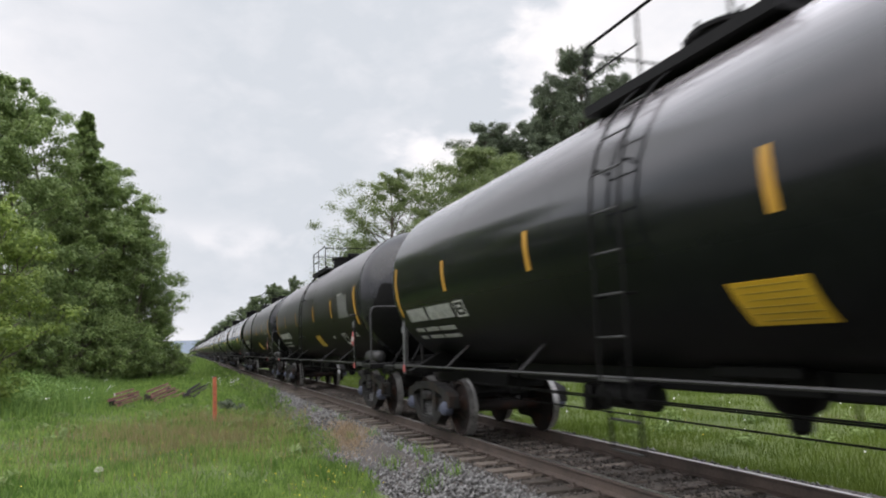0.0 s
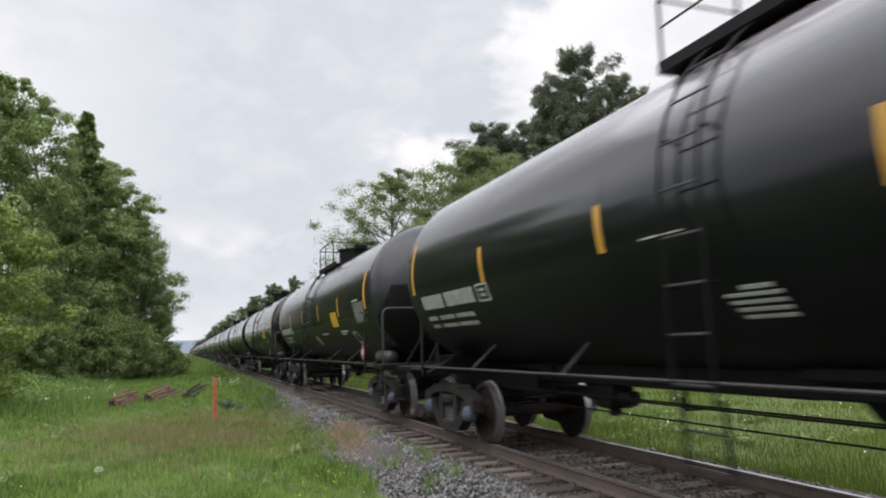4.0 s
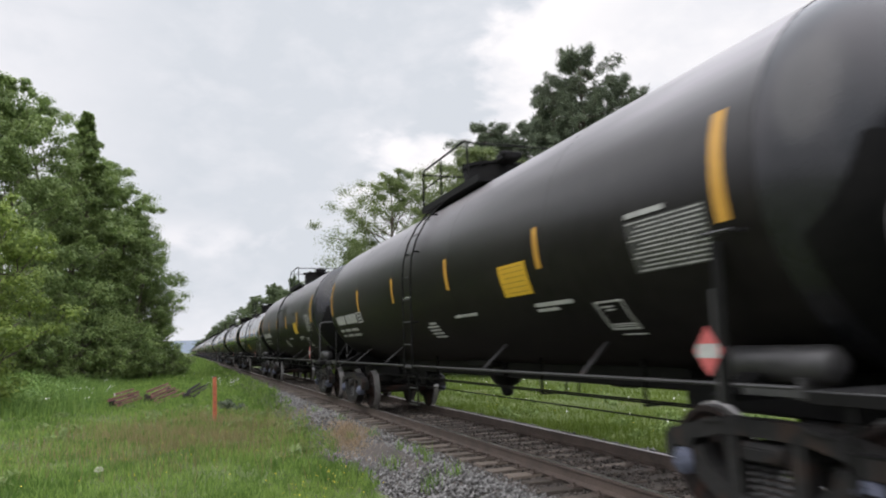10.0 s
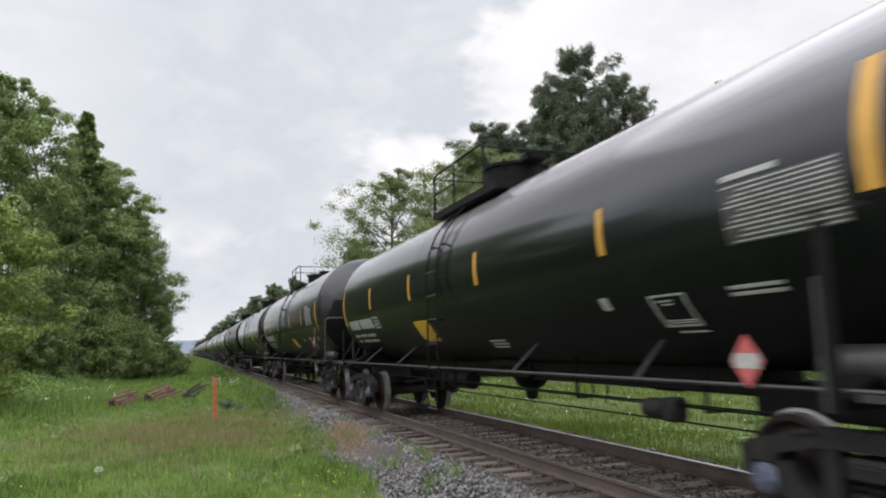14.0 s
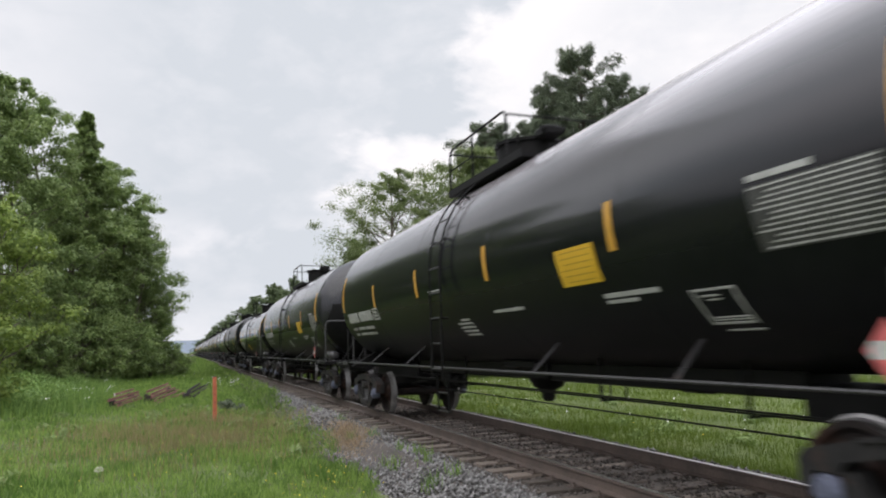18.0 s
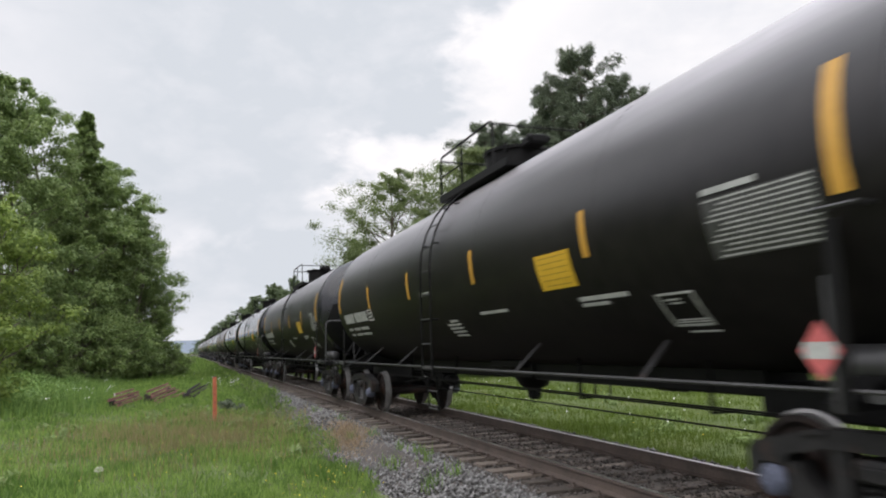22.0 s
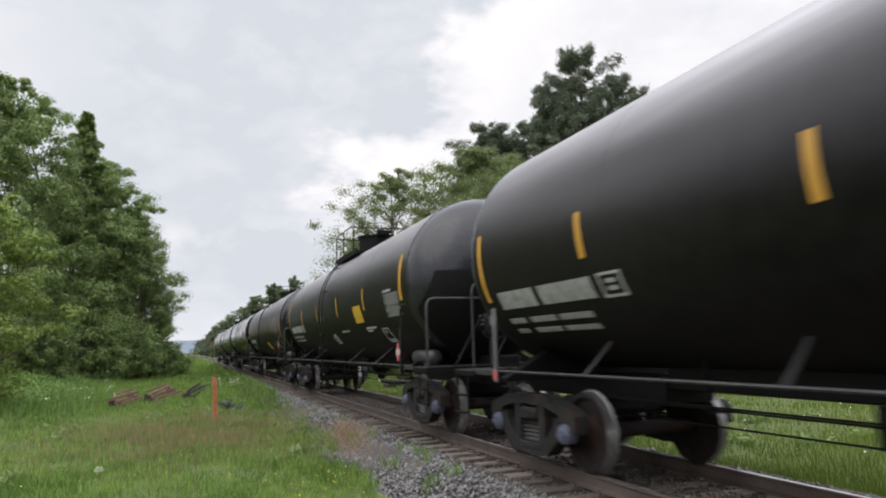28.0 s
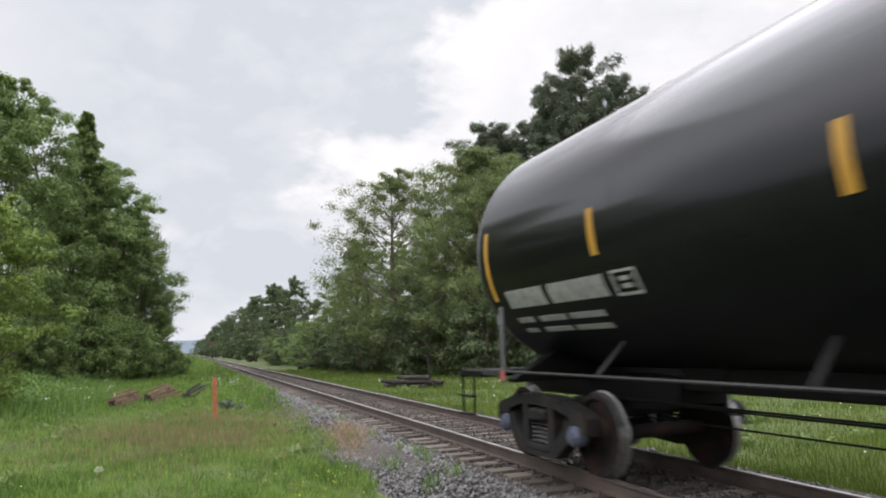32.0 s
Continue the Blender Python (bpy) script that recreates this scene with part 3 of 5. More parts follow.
def truck_meshes():
    out = {}

    def keep(key, bm, mats, smooth=True):
        ob = mesh_ob(key, bm, mats, smooth=smooth)
        out[key] = ob.data
        bpy.data.objects.remove(ob)
    # wheelset: two wheels with flange, plate and hub on one axle; the tread is worn bright
    bm = bmesh.new()
    for s in (-1, 1):
        lathe(bm, [(s * 0.68, 0.10), (s * 0.69, 0.36), (s * 0.685, 0.44), (s * 0.690, 0.487), (s * 0.715, 0.487), (s * 0.725, 0.462), (s * 0.822, 0.452), (s * 0.824, 0.40), (s * 0.775, 0.36), (s * 0.755, 0.20), (s * 0.80, 0.14), (s * 0.84, 0.13), (s * 0.84, 0.06)], "x", 22)
    rod(bm, (-1.05, 0, 0), (1.05, 0, 0), 0.085, 14)
    for fc in bm.faces:
        c = fc.calc_center_median()
        rr = math.hypot(c.y, c.z)
        fc.material_index = 1 if rr > 0.445 and 0.70 < abs(c.x) < 0.822 else 0
    keep("wheelset", bm, (M["wheel"], M["tread"]))
    # cast side frame: a deep arched top chord, pedestals over the bearings, two windows, a spring pocket below
    for key, s in (("frame_l", -1), ("frame_r", 1)):
        bm = bmesh.new()
        x0, x1 = sorted((s * 0.92, s * 1.10))

        def slab(vs, q, inset=0.0):
            v0 = [bm.verts.new((x0 + inset, q * y, z)) for y, z in vs]
            v1 = [bm.verts.new((x1 - inset, q * y, z)) for y, z in vs]
            bm.faces.new(v0), bm.faces.new(v1[::-1])
            for i in range(len(vs)):
                bm.faces.new((v0[i], v1[i], v1[(i + 1) % len(vs)], v0[(i + 1) % len(vs)]))
        for q in (-1, 1):
            slab([(0.0, 0.87), (0.46, 0.86), (0.80, 0.78), (1.06, 0.72), (1.12, 0.66), (1.12, 0.47), (1.02, 0.47), (1.00, 0.58), (0.78, 0.58), (0.74, 0.66), (0.42, 0.73), (0.0, 0.74)], q)
            slab([(0.66, 0.62), (0.78, 0.58), (0.76, 0.38), (0.42, 0.15), (0.0, 0.13), (0.0, 0.27), (0.34, 0.29), (0.62, 0.50)], q)
            slab([(0.24, 0.20), (0.38, 0.20), (0.40, 0.78), (0.26, 0.78)], q, 0.012)
            slab([(0.40, 0.865), (0.62, 0.83), (0.62, 0.80), (0.40, 0.83)], q, -0.022)     # cast rib along the top chord
            box(bm, min(x0, x1) + 0.02, max(x0, x1) - 0.02, min(q * 0.80, q * 0.98), max(q * 0.80, q * 0.98), 0.56, 0.60, 0.01)
        box(bm, x0 - 0.015, x1 + 0.015, -0.27, 0.27, 0.20, 0.275, 0.012)
        bmesh.ops.recalc_face_normals(bm, faces=bm.faces)
        keep(key, bm, M["grime"])
    bm = bmesh.new()
    for py in (-0.15, 0.0, 0.15):
        pts = [(0.075 * math.cos(k * 1.57), py + 0.062 * math.sin(k * 1.57), 0.27 + 0.27 * k / 21) for k in range(22)]
        pipe(bm, pts, 0.016, 4)
    keep("spring", bm, M["railing"])
    bm = bmesh.new()
    box(bm, -1.13, 1.13, -0.2, 0.2, 0.55, 0.70, 0.03)
    for q in (-1, 1):
        box(bm, min(q * 1.13, q * 1.15), max(q * 1.13, q * 1.15), -0.12, 0.12, 0.57, 0.66, 0.008)
    box(bm, -0.45, 0.45, -0.26, 0.26, 0.60, 0.80, 0.03)
    for q in (-1, 1):
        box(bm, -0.72, 0.72, q * 0.36 - 0.05, q * 0.36 + 0.05, 0.36, 0.46, 0.01)
        for s in (-1, 1):
            box(bm, s * 0.76 - 0.06, s * 0.76 + 0.06, min(q * 0.36, q * 0.43), max(q * 0.36, q * 0.43), 0.30, 0.55, 0.01)
    keep("bolster", bm, M["grime"])
    bm = bmesh.new()
    lathe(bm, [(-0.10, 0.115), (0.03, 0.115), (0.04, 0.085), (0.065, 0.08), (0.07, 0.03)], "z", 16)
    for k in range(3):
        rod(bm, (0.05 * math.cos(k * 2.094), 0.05 * math.sin(k * 2.094), 0.06), (0.05 * math.cos(k * 2.094), 0.05 * math.sin(k * 2.094), 0.085), 0.014, 6)
    keep("cap", bm, M["bearing"])
    keep("rung", rod(bmesh.new(), (0, -0.23, 0), (0, 0.23, 0), 0.012, 6), M["railing"])
    bm = bmesh.new()
    v0 = [bm.verts.new(p) for p in ((-0.15, 0, 0), (0, 0, -0.19), (0.15, 0, 0), (0, 0, 0.19))]
    v1 = [bm.verts.new((v.co.x, 0.006, v.co.z)) for v in v0]
    bm.faces.new(v0), bm.faces.new(v1[::-1])
    for i in range(4):
        bm.faces.new((v0[i], v1[i], v1[(i + 1) % 4], v0[(i + 1) % 4]))
    bmesh.ops.recalc_face_normals(bm, faces=bm.faces)
    keep("diamond", bm, M["red"], False)
    keep("band", box(bmesh.new(), -0.115, 0.115, -0.003, -0.0005, -0.05, 0.055), M["white"], False)
    return out


def head_y(x, z, r):
    """How far the dished end stands out at (x, z)."""
    return 7.551 + 0.80 * math.sqrt(max(0.0, 1 - (x * x + (z - Z_TANK) ** 2) / (r * r)))


def ladder(parent, side, y, meshes):
    """A ladder from the side rail over the shell to the top platform, rung by rung."""
    def at(z, lift):
        if z < Z_TANK:
            return side * (R_TANK + lift)
        return side * math.sqrt(max(0.0, (R_TANK + lift) ** 2 - (z - Z_TANK) ** 2))
    zs = [1.0, 1.6, 2.2, Z_TANK, 3.0, 3.3, 3.6, 3.85, 4.05]
    bm = bmesh.new()
    for q in (-0.23, 0.23):
        pipe(bm, [(at(z, 0.10), y + q, z) for z in zs], 0.016, 6)
        for z in (1.9, 3.1, 3.75):
            rod(bm, (at(z, 0.10), y + q, z), (at(z, -0.02), y + q, z), 0.016, 6)
        rod(bm, (side * 1.52, y + q, 0.52), (side * 1.55, y + q, 1.05), 0.018, 6)
    lad = part("ladder", bm, M["frame"], parent, "black steel ladder over the tank side")
    for z in (0.53, 0.80, 1.15, 1.53, 1.91, 2.29, 2.67, 3.05, 3.41, 3.74, 4.0):
        share("rung", meshes["rung"], lad, at(z, 0.10) if z > 0.9 else side * 1.53, y, z)
    return lad


def diamond(parent, meshes, m):
    ob = share("hazard_sign", meshes["diamond"], parent)
    ob.matrix_basis = m
    share("sign_band", meshes["band"], ob)
    ob["label"] = "red and white diamond sign"
    return ob


def plate(name, mat, parent, y0, y1, z0, z1, side=-1, slant=0.0, label="", lift=0.006):
    return part(name, skin(bmesh.new(), y0, y1, z0, z1, side, lift, slant), mat, parent, label)


def build_car(kind, meshes):
    """A black tank car; its own origin is on the rail top at mid length, and its tail points along +y."""
    global R_TANK, Z_TANK
    keep = R_TANK, Z_TANK
    if kind == "small":
        R_TANK, Z_TANK = 1.39, 2.57
    car = new("tank_car")
    bm = bmesh.new()
    lathe(bm, [(-7.55, R_TANK - 0.05), (-7.55, R_TANK), (7.55, R_TANK), (7.55, R_TANK - 0.05)], "y", 96, 0, 0, Z_TANK)
    part("tank_shell", bm, M["paint"], car, "glossy black tank shell, dust and painted sky sheen above")
    bm = bmesh.new()
    for y in (-4.5, -1.5, 1.5, 4.5):
        lathe(bm, [(y - 0.02, R_TANK - 0.02), (y - 0.018, R_TANK + 0.002), (y, R_TANK + 0.004), (y + 0.018, R_TANK + 0.002), (y + 0.02, R_TANK - 0.02)], "y", 60, 0, 0, Z_TANK)
    part("weld_seam", bm, M["paint"], car)["kind"] = "stuff"
    for s in (-1, 1):
        prof = [(s * 7.551, R_TANK - 0.004)] + [(s * (7.551 + 0.80 * math.sin(a)), (R_TANK - 0.004) * math.cos(a)) for a in [radians(6 * k) for k in range(1, 15)]] + [(s * 8.351, 0.02)]
        bm = bmesh.new()
        lathe(bm, prof, "y", 48, 0, 0, Z_TANK)
        part("tank_head", bm, M["head"], car, "dished matt black tank end")
        bm = bmesh.new()
        lathe(bm, [(u + s * 0.055, r * 0.99) for u, r in prof[2::2] + prof[-1:]], "y", 48, 0, 0, Z_TANK)
        bmesh.ops.bisect_plane(bm, geom=bm.verts[:] + bm.edges[:] + bm.faces[:], plane_co=(0, 0, Z_TANK + (0.22 if kind == "low" else 0.10)), plane_no=(0, 0, 1), clear_outer=True)
        for q in (-1, 1):
            bmesh.ops.bisect_plane(bm, geom=bm.verts[:] + bm.edges[:] + bm.faces[:], plane_co=(q * 1.18, 0, Z_TANK), plane_no=(q, 0, 0.35), clear_outer=True)
        bmesh.ops.solidify(bm, geom=bm.faces[:], thickness=0.03)
        part("head_shield", bm, M["frame"], car, "black half-height steel head shield")
        build_truck(car, s * 6.95, meshes)
        bm = bmesh.new()     # stub sill with its draft pocket and body bolster
        box(bm, -0.33, 0.33, min(s * 5.2, s * 8.55), max(s * 5.2, s * 8.55), 0.80, 1.08, 0.02)
        box(bm, -0.24, 0.24, min(s * 7.2, s * 8.5), max(s * 7.2, s * 8.5), 1.08, 1.30, 0.03)
        part("stub_sill", bm, M["frame"], car)
        bm = bmesh.new()
        vs = [(-1.42, 1.03), (1.42, 1.03), (1.42, 1.07), (0.80, 1.40), (-0.80, 1.40), (-1.42, 1.07)]
        for y in (s * 6.85, s * 7.05):
            v = [bm.verts.new((x, y, z)) for x, z in vs]
            bm.faces.new(v)
        bm.verts.ensure_lookup_table()
        for i in range(6):
            bm.faces.new((bm.verts[i], bm.verts[(i + 1) % 6], bm.verts[6 + (i + 1) % 6], bm.verts[6 + i]))
        bmesh.ops.recalc_face_normals(bm, faces=bm.faces)
        part("body_bolster", bm, M["frame"], car)
        bm = bmesh.new()
        box(bm, -0.09, 0.09, min(s * 8.55, s * 8.85), max(s * 8.55, s * 8.85), 0.80, 0.96, 0.02)
        box(bm, -0.17, 0.10, min(s * 8.80, s * 9.04), max(s * 8.80, s * 9.04), 0.74, 1.02, 0.05)
        pipe(bm, [(0.28, s * 8.5, 0.86), (0.30, s * 8.7, 0.62), (0.22, s * 8.95, 0.55), (0.1, s * 9.04, 0.68)], 0.03, 6)
        part("coupler", bm, M["grime"], car, "rusty steel coupler with air hose")
        bm = bmesh.new()     # end platform: bearing angles, then the open grating bars
        box(bm, -1.47, 1.47, min(s * 8.47, s * 8.51), max(s * 8.47, s * 8.51), 1.05, 1.15, 0.006)
        box(bm, -1.47, 1.47, min(s * 7.74, s * 7.78), max(s * 7.74, s * 7.78), 1.07, 1.15, 0.006)
        for q in (-1.46, -0.75, 0.0, 0.75, 1.46):
            box(bm, q - 0.015, q + 0.015, min(s * 7.78, s * 8.47), max(s * 7.78, s * 8.47), 1.07, 1.14)
        plt = part("end_platform", bm, M["frame"], car, "black steel grating at the car end")
        bm = bmesh.new()
        for k in range(9):
            y = s * (7.82 + 0.077 * k)
            box(bm, -1.46, 1.46, y - 0.017, y + 0.017, 1.14, 1.155)
        part("grating", bm, M["railing"], plt)
        hz = 2.37 if kind == "low" else 2.28
        bm = bmesh.new()
        pipe(bm, [(-1.44, s * 8.46, 1.1), (-1.44, s * 8.46, hz - 0.14), (-1.42, s * 8.46, hz - 0.06), (-1.38, s * 8.46, hz - 0.015), (-1.30, s * 8.46, hz), (1.30, s * 8.46, hz), (1.38, s * 8.46, hz - 0.015), (1.42, s * 8.46, hz - 0.06), (1.44, s * 8.46, hz - 0.14), (1.44, s * 8.46, 1.1)], 0.021, 8)
        if s < 0:
            part("end_handrail", bm, M["railing"], car)
        for q in (-1, 1):
            bm = bmesh.new()
            rod(bm, (q * 0.95, s * 8.40, 1.12), (q * 0.45, s * 8.44, 1.95), 0.026, 6)
            part("end_brace", bm, M["frame"], car)
            bm = bmesh.new()     # corner post, and the step that hangs below the platform corner
            box(bm, q * 1.468 - 0.010, q * 1.468 + 0.010, s * 7.06 - 0.05, s * 7.06 + 0.05, 1.02, 1.95 if s > 0 else 2.2, 0.004)
            post = part("corner_post", bm, M["galv" if kind == "low" and s > 0 else "frame"], car)
            bm = bmesh.new()
            for y in (8.06, 8.46):
                box(bm, q * 1.455 - 0.008, q * 1.455 + 0.008, s * y - 0.022, s * y + 0.022, 0.55, 1.09, 0.003)
            for z in (0.56, 0.80):
                box(bm, q * 1.455 - 0.07, q * 1.455 + 0.03, min(s * 8.06, s * 8.46), max(s * 8.06, s * 8.46), z - 0.008, z + 0.008)
            part("sill_step", bm, M["frame"], car)
            if s > 0 and kind == "low":
                part("edge_marker", box(bmesh.new(), q * 1.482 - 0.006, q * 1.482 + 0.006, s * 7.06 - 0.045, s * 7.06 + 0.045, 1.05, 1.17), M["red"], post, "small red reflector")
                part("tag_plate", box(bmesh.new(), q * 1.482 - 0.006, q * 1.482 + 0.006, s * 7.06 - 0.09, s * 7.06 + 0.09, 1.74, 1.86), M["galv"], post, "grey identification tag")
        if s < 0:
            diamond(car, meshes, pose(-1.49, s * (6.38 if kind == "small" else 6.92), {"high": 1.40, "low": 1.71, "small": 1.33}[kind], 0, 0, -90))
            diamond(car, meshes, pose(-0.15 if kind == "low" else 0.42, -8.66, 1.60))
            br = part("sign_bracket", box(bmesh.new(), -1.475, -1.455, s * 7.02 - 0.05, s * 7.02 + 0.05, 1.02, 2.12 if kind == "low" else 1.86, 0.004), M["galv" if kind == "low" else "railing"], car)
            if kind == "low":
                part("tag_box", box(bmesh.new(), -1.50, -1.455, -7.10, -6.94, 1.97, 2.11, 0.008), M["galv"], br, "grey identification tag")
                part("edge_marker", box(bmesh.new(), -1.482, -1.474, -7.07, -6.97, 1.03, 1.16), M["red"], br, "small red reflector")
            part("grip_iron", pipe(bmesh.new(), [(-1.42, -7.05, 2.25), (-1.60, -7.05, 2.25), (-1.60, -7.35, 2.25), (-1.42, -7.35, 2.25)], 0.014, 6), M["railing"], car)
    part("grab_hoop", pipe(bmesh.new(), [(-0.65, -8.53, 1.12), (-0.65, -8.53, 2.38), (-0.62, -8.53, 2.48), (-0.53, -8.53, 2.54), (0.53, -8.53, 2.54), (0.62, -8.53, 2.48), (0.65, -8.53, 2.38), (0.65, -8.53, 1.12)], 0.021, 8), M["railing"], car)
    bm = bmesh.new()
    for k in range(20):
        a, b = math.pi * k / 10, math.pi * (k + 1) / 10
        rod(bm, (-0.30 + 0.25 * math.cos(a), -8.60, 1.82 + 0.25 * math.sin(a)), (-0.30 + 0.25 * math.cos(b), -8.60, 1.82 + 0.25 * math.sin(b)), 0.016, 6)
    for k in range(5):
        a = math.pi * 0.4 * k
        rod(bm, (-0.30, -8.58, 1.82), (-0.30 + 0.25 * math.cos(a), -8.60, 1.82 + 0.25 * math.sin(a)), 0.012, 5)
    part("hand_brake_wheel", bm, M["frame"], car, "round steel hand brake wheel")
    bm = bmesh.new()
    box(bm, -0.42, -0.18, -8.55, -8.43, 1.62, 2.02, 0.03)
    box(bm, -0.33, -0.27, -8.52, -8.46, 1.12, 1.62, 0.008)
    part("hand_brake_housing", bm, M["grime"], car)
    # lettering on the forward end, as plain bars
    for x0, x1, z in ((-0.50, -0.38, 3.07), (-0.35, -0.23, 3.07), (-0.20, -0.08, 3.07), (-0.05, 0.07, 3.07), (-0.36, -0.20, 2.96), (-0.16, 0.02, 2.96), (0.06, 0.22, 2.96), (-0.34, -0.12, 2.88), (-0.08, 0.16, 2.88), (-0.42, 0.20, 1.98), (-0.42, 0.30, 1.91), (-0.42, 0.05, 1.84)):
        bm = bmesh.new()
        h = 0.040 if z > 3.0 else 0.022 if z > 2.5 else 0.018
        n = 2 if z > 2.5 else 6
        rows = [[bm.verts.new((x0 + (x1 - x0) * i / n, -head_y(x0 + (x1 - x0) * i / n, zz, R_TANK) - (0.03 if z > 2.5 else 0.06), zz)) for i in range(n + 1)] for zz in (z - h, z + h)]
        for i in range(n):
            bm.faces.new((rows[0][i], rows[0][i + 1], rows[1][i + 1], rows[1][i]))
        bmesh.ops.solidify(bm, geom=bm.faces[:], thickness=0.01)
        part("lettering_bar", bm, M["white"], car)
    for side in (-1, 1):
        bm = bmesh.new()
        rod(bm, (side * 1.45, -7.70, 1.160), (side * 1.45, 7.70, 1.160), 0.016, 8)
        rl = part("side_rail", bm, M["railing"], car)
        for q in (-1, 1):
            part("rail_end_plate", box(bmesh.new(), side * 1.45 - 0.012, side * 1.45 + 0.012, min(q * 7.2, q * 8.49), max(q * 7.2, q * 8.49), 1.095, 1.150, 0.005), M["railing"], rl)
        for y in (-5.0, -2.5, 2.5, 5.0):
            bm = bmesh.new()
            box(bm, -0.028, 0.028, -0.006, 0.006, 0, 0.60)
            bm.transform(Matrix.Translation((side * 1.45, y, 1.15)) @ Vector((-side * 0.53, 0.2, 0.38)).to_track_quat("Z", "Y").to_matrix().to_4x4())
            part("rail_brace", bm, M["grime"], car)
        ys = {"high": (-4.3, -1.4, 1.55, 4.4), "low": (-4.37, -1.55, 2.05, 4.85), "small": (-4.49, -1.32, 1.8, 4.68)}[kind]
        for y in ys:
            plate("reflector_strip", M["yellow"], car, y - 0.05, y + 0.05, 2.32, 2.78, side)
        plate("reflector_strip", M["yellow"], car, *((-7.46, -7.31) if kind == "small" else (-7.26, -7.12)), 2.05 if kind == "low" else 2.34, 2.92 if kind == "low" else 3.18, side)
        plate("reflector_strip", M["yellow"], car, 7.30, 7.40, 2.36 if kind == "high" else 2.04, 3.22 if kind == "high" else 2.92, side)
    top = 2.30 if kind == "high" else 2.14
    for y0, y1, z0, z1 in tuple((a, a + w, -0.21, 0.0) for a, w in ((6.82, .22), (6.58, .225), (6.33, .235), (6.10, .215), (5.76, .215), (5.53, .215), (5.30, .215), (5.07, .215), (4.86, .20))) + ((6.66, 7.05, -0.39, -0.33), (5.9, 6.5, -0.39, -0.33), (5.12, 5.8, -0.39, -0.33), (6.75, 7.05, -0.51, -0.46), (5.95, 6.55, -0.51, -0.46), (5.14, 5.85, -0.51, -0.46)):
        plate("lettering_bar", M["letter"], car, y0, y1, top + z0, top + z1)
    bm = bmesh.new()
    for y0, y1, z0, z1 in ((4.33, 4.72, -0.012, 0.012), (4.33, 4.72, -0.225, -0.20), (4.33, 4.36, -0.20, -0.012), (4.69, 4.72, -0.20, -0.012), (4.45, 4.60, -0.16, -0.12), (4.45, 4.60, -0.09, -0.05)):
        skin(bm, y0, y1, top + z0, top + z1)
    part("stencil_frame", bm, M["white"], car)
    if kind == "high":
        rows = [(-3.87, -4.72, 1.91, 1.95), (-3.88, -4.36, 1.855, 1.885), (-1.24, -2.1, 1.905, 1.94), (0.05, -0.25, 1.85, 1.88), (0.95, 0.4, 2.35, 2.365)]
        rows += [(0.25 - 0.02 * k, -0.30, 1.80 - 0.055 * k, 1.825 - 0.055 * k) for k in range(4)]
        py0, py1, pz0, pz1 = -3.98, -3.24, 2.07, 2.45
        by0, by1, bz0, bz1 = -7.02, -6.0, 2.08, 2.53
    elif kind == "small":
        rows = [(-1.28, -0.76, 1.535, 1.553), (-1.28, -0.76, 1.49, 1.508), (-1.20, -0.70, 1.445, 1.463), (-6.5, -5.96, 1.865, 1.89), (-6.5, -5.96, 1.815, 1.84), (-4.3, -4.16, 1.80, 1.92)]
        py0, py1, pz0, pz1 = 1.22, 2.0, 1.58, 1.94
        by0, by1, bz0, bz1 = -7.2, -6.15, 2.18, 2.62
    else:
        rows = [(-3.5, -3.7, 1.78, 1.84), (-6.2, -6.5, 1.84, 1.87), (-6.2, -6.5, 1.78, 1.81)]
        py0, py1, pz0, pz1 = -1.60, -0.85, 1.58, 1.90
        by0, by1, bz0, bz1 = -6.38, -5.24, 2.26, 2.80
    for y0, y1, z0, z1 in rows:
        plate("lettering_bar", M["white"], car, min(y0, y1), max(y0, y1), z0, z1)
    pan = plate("warning_panel", M["panel"], car, py0, py1, pz0, pz1, label="yellow warning panel")
    bm = bmesh.new()
    for k in range(6):
        z = pz1 - (pz1 - pz0) * (k + 0.7) / 6.4
        skin(bm, py0 + 0.05 + 0.03 * (k % 2), py1 - 0.06 - 0.04 * (k % 3), z - 0.005, z + 0.005, -1, 0.009)
    part("fine_print", bm, M["ink"], pan)
    blk = plate("data_panel", M["faint"], car, by0, by1, bz0, bz1, label="faded panel of fine white print", lift=0.004)
    bm = bmesh.new()
    for k in range(12):     # rows of print, broken into words
        z = bz1 - (bz1 - bz0) * (k + 0.5) / 12
        cut = by0 + (by1 - by0) * (0.28 + 0.11 * (k * 7 % 5))
        for u0, u1 in ((by0 + 0.02, cut), (cut + 0.03, by1 - 0.02 - 0.05 * (k * 3 % 4))):
            skin(bm, u0, u1, z - 0.006, z + 0.006, -1, 0.008)
    skin(bm, by1 - 0.55, by1 - 0.02, bz1 + 0.03, bz1 + 0.075, -1, 0.008)
    part("fine_print", bm, M["white"], blk)
    sh = {"high": -0.34, "low": 0.0, "small": -0.20}[kind]
    bm = bmesh.new()
    for y0, y1, z0, z1 in ((-5.22, -4.74, 1.872, 1.888), (-5.22, -4.74, 1.605, 1.621), (-5.22, -5.196, 1.621, 1.872), (-4.764, -4.74, 1.621, 1.872), (-5.02, -4.82, 1.825, 1.838), (-5.02, -4.88, 1.795, 1.806), (-5.20, -4.80, 1.655, 1.664), (-5.20, -4.80, 1.635, 1.644), (-5.22, -4.85, 1.55, 1.562)):
        skin(bm, y0 + sh, y1 + sh, z0, z1)
    part("stencil_frame", bm, M["white"], car)
    # top platform, manway housing and handrail
    zt = Z_TANK + R_TANK
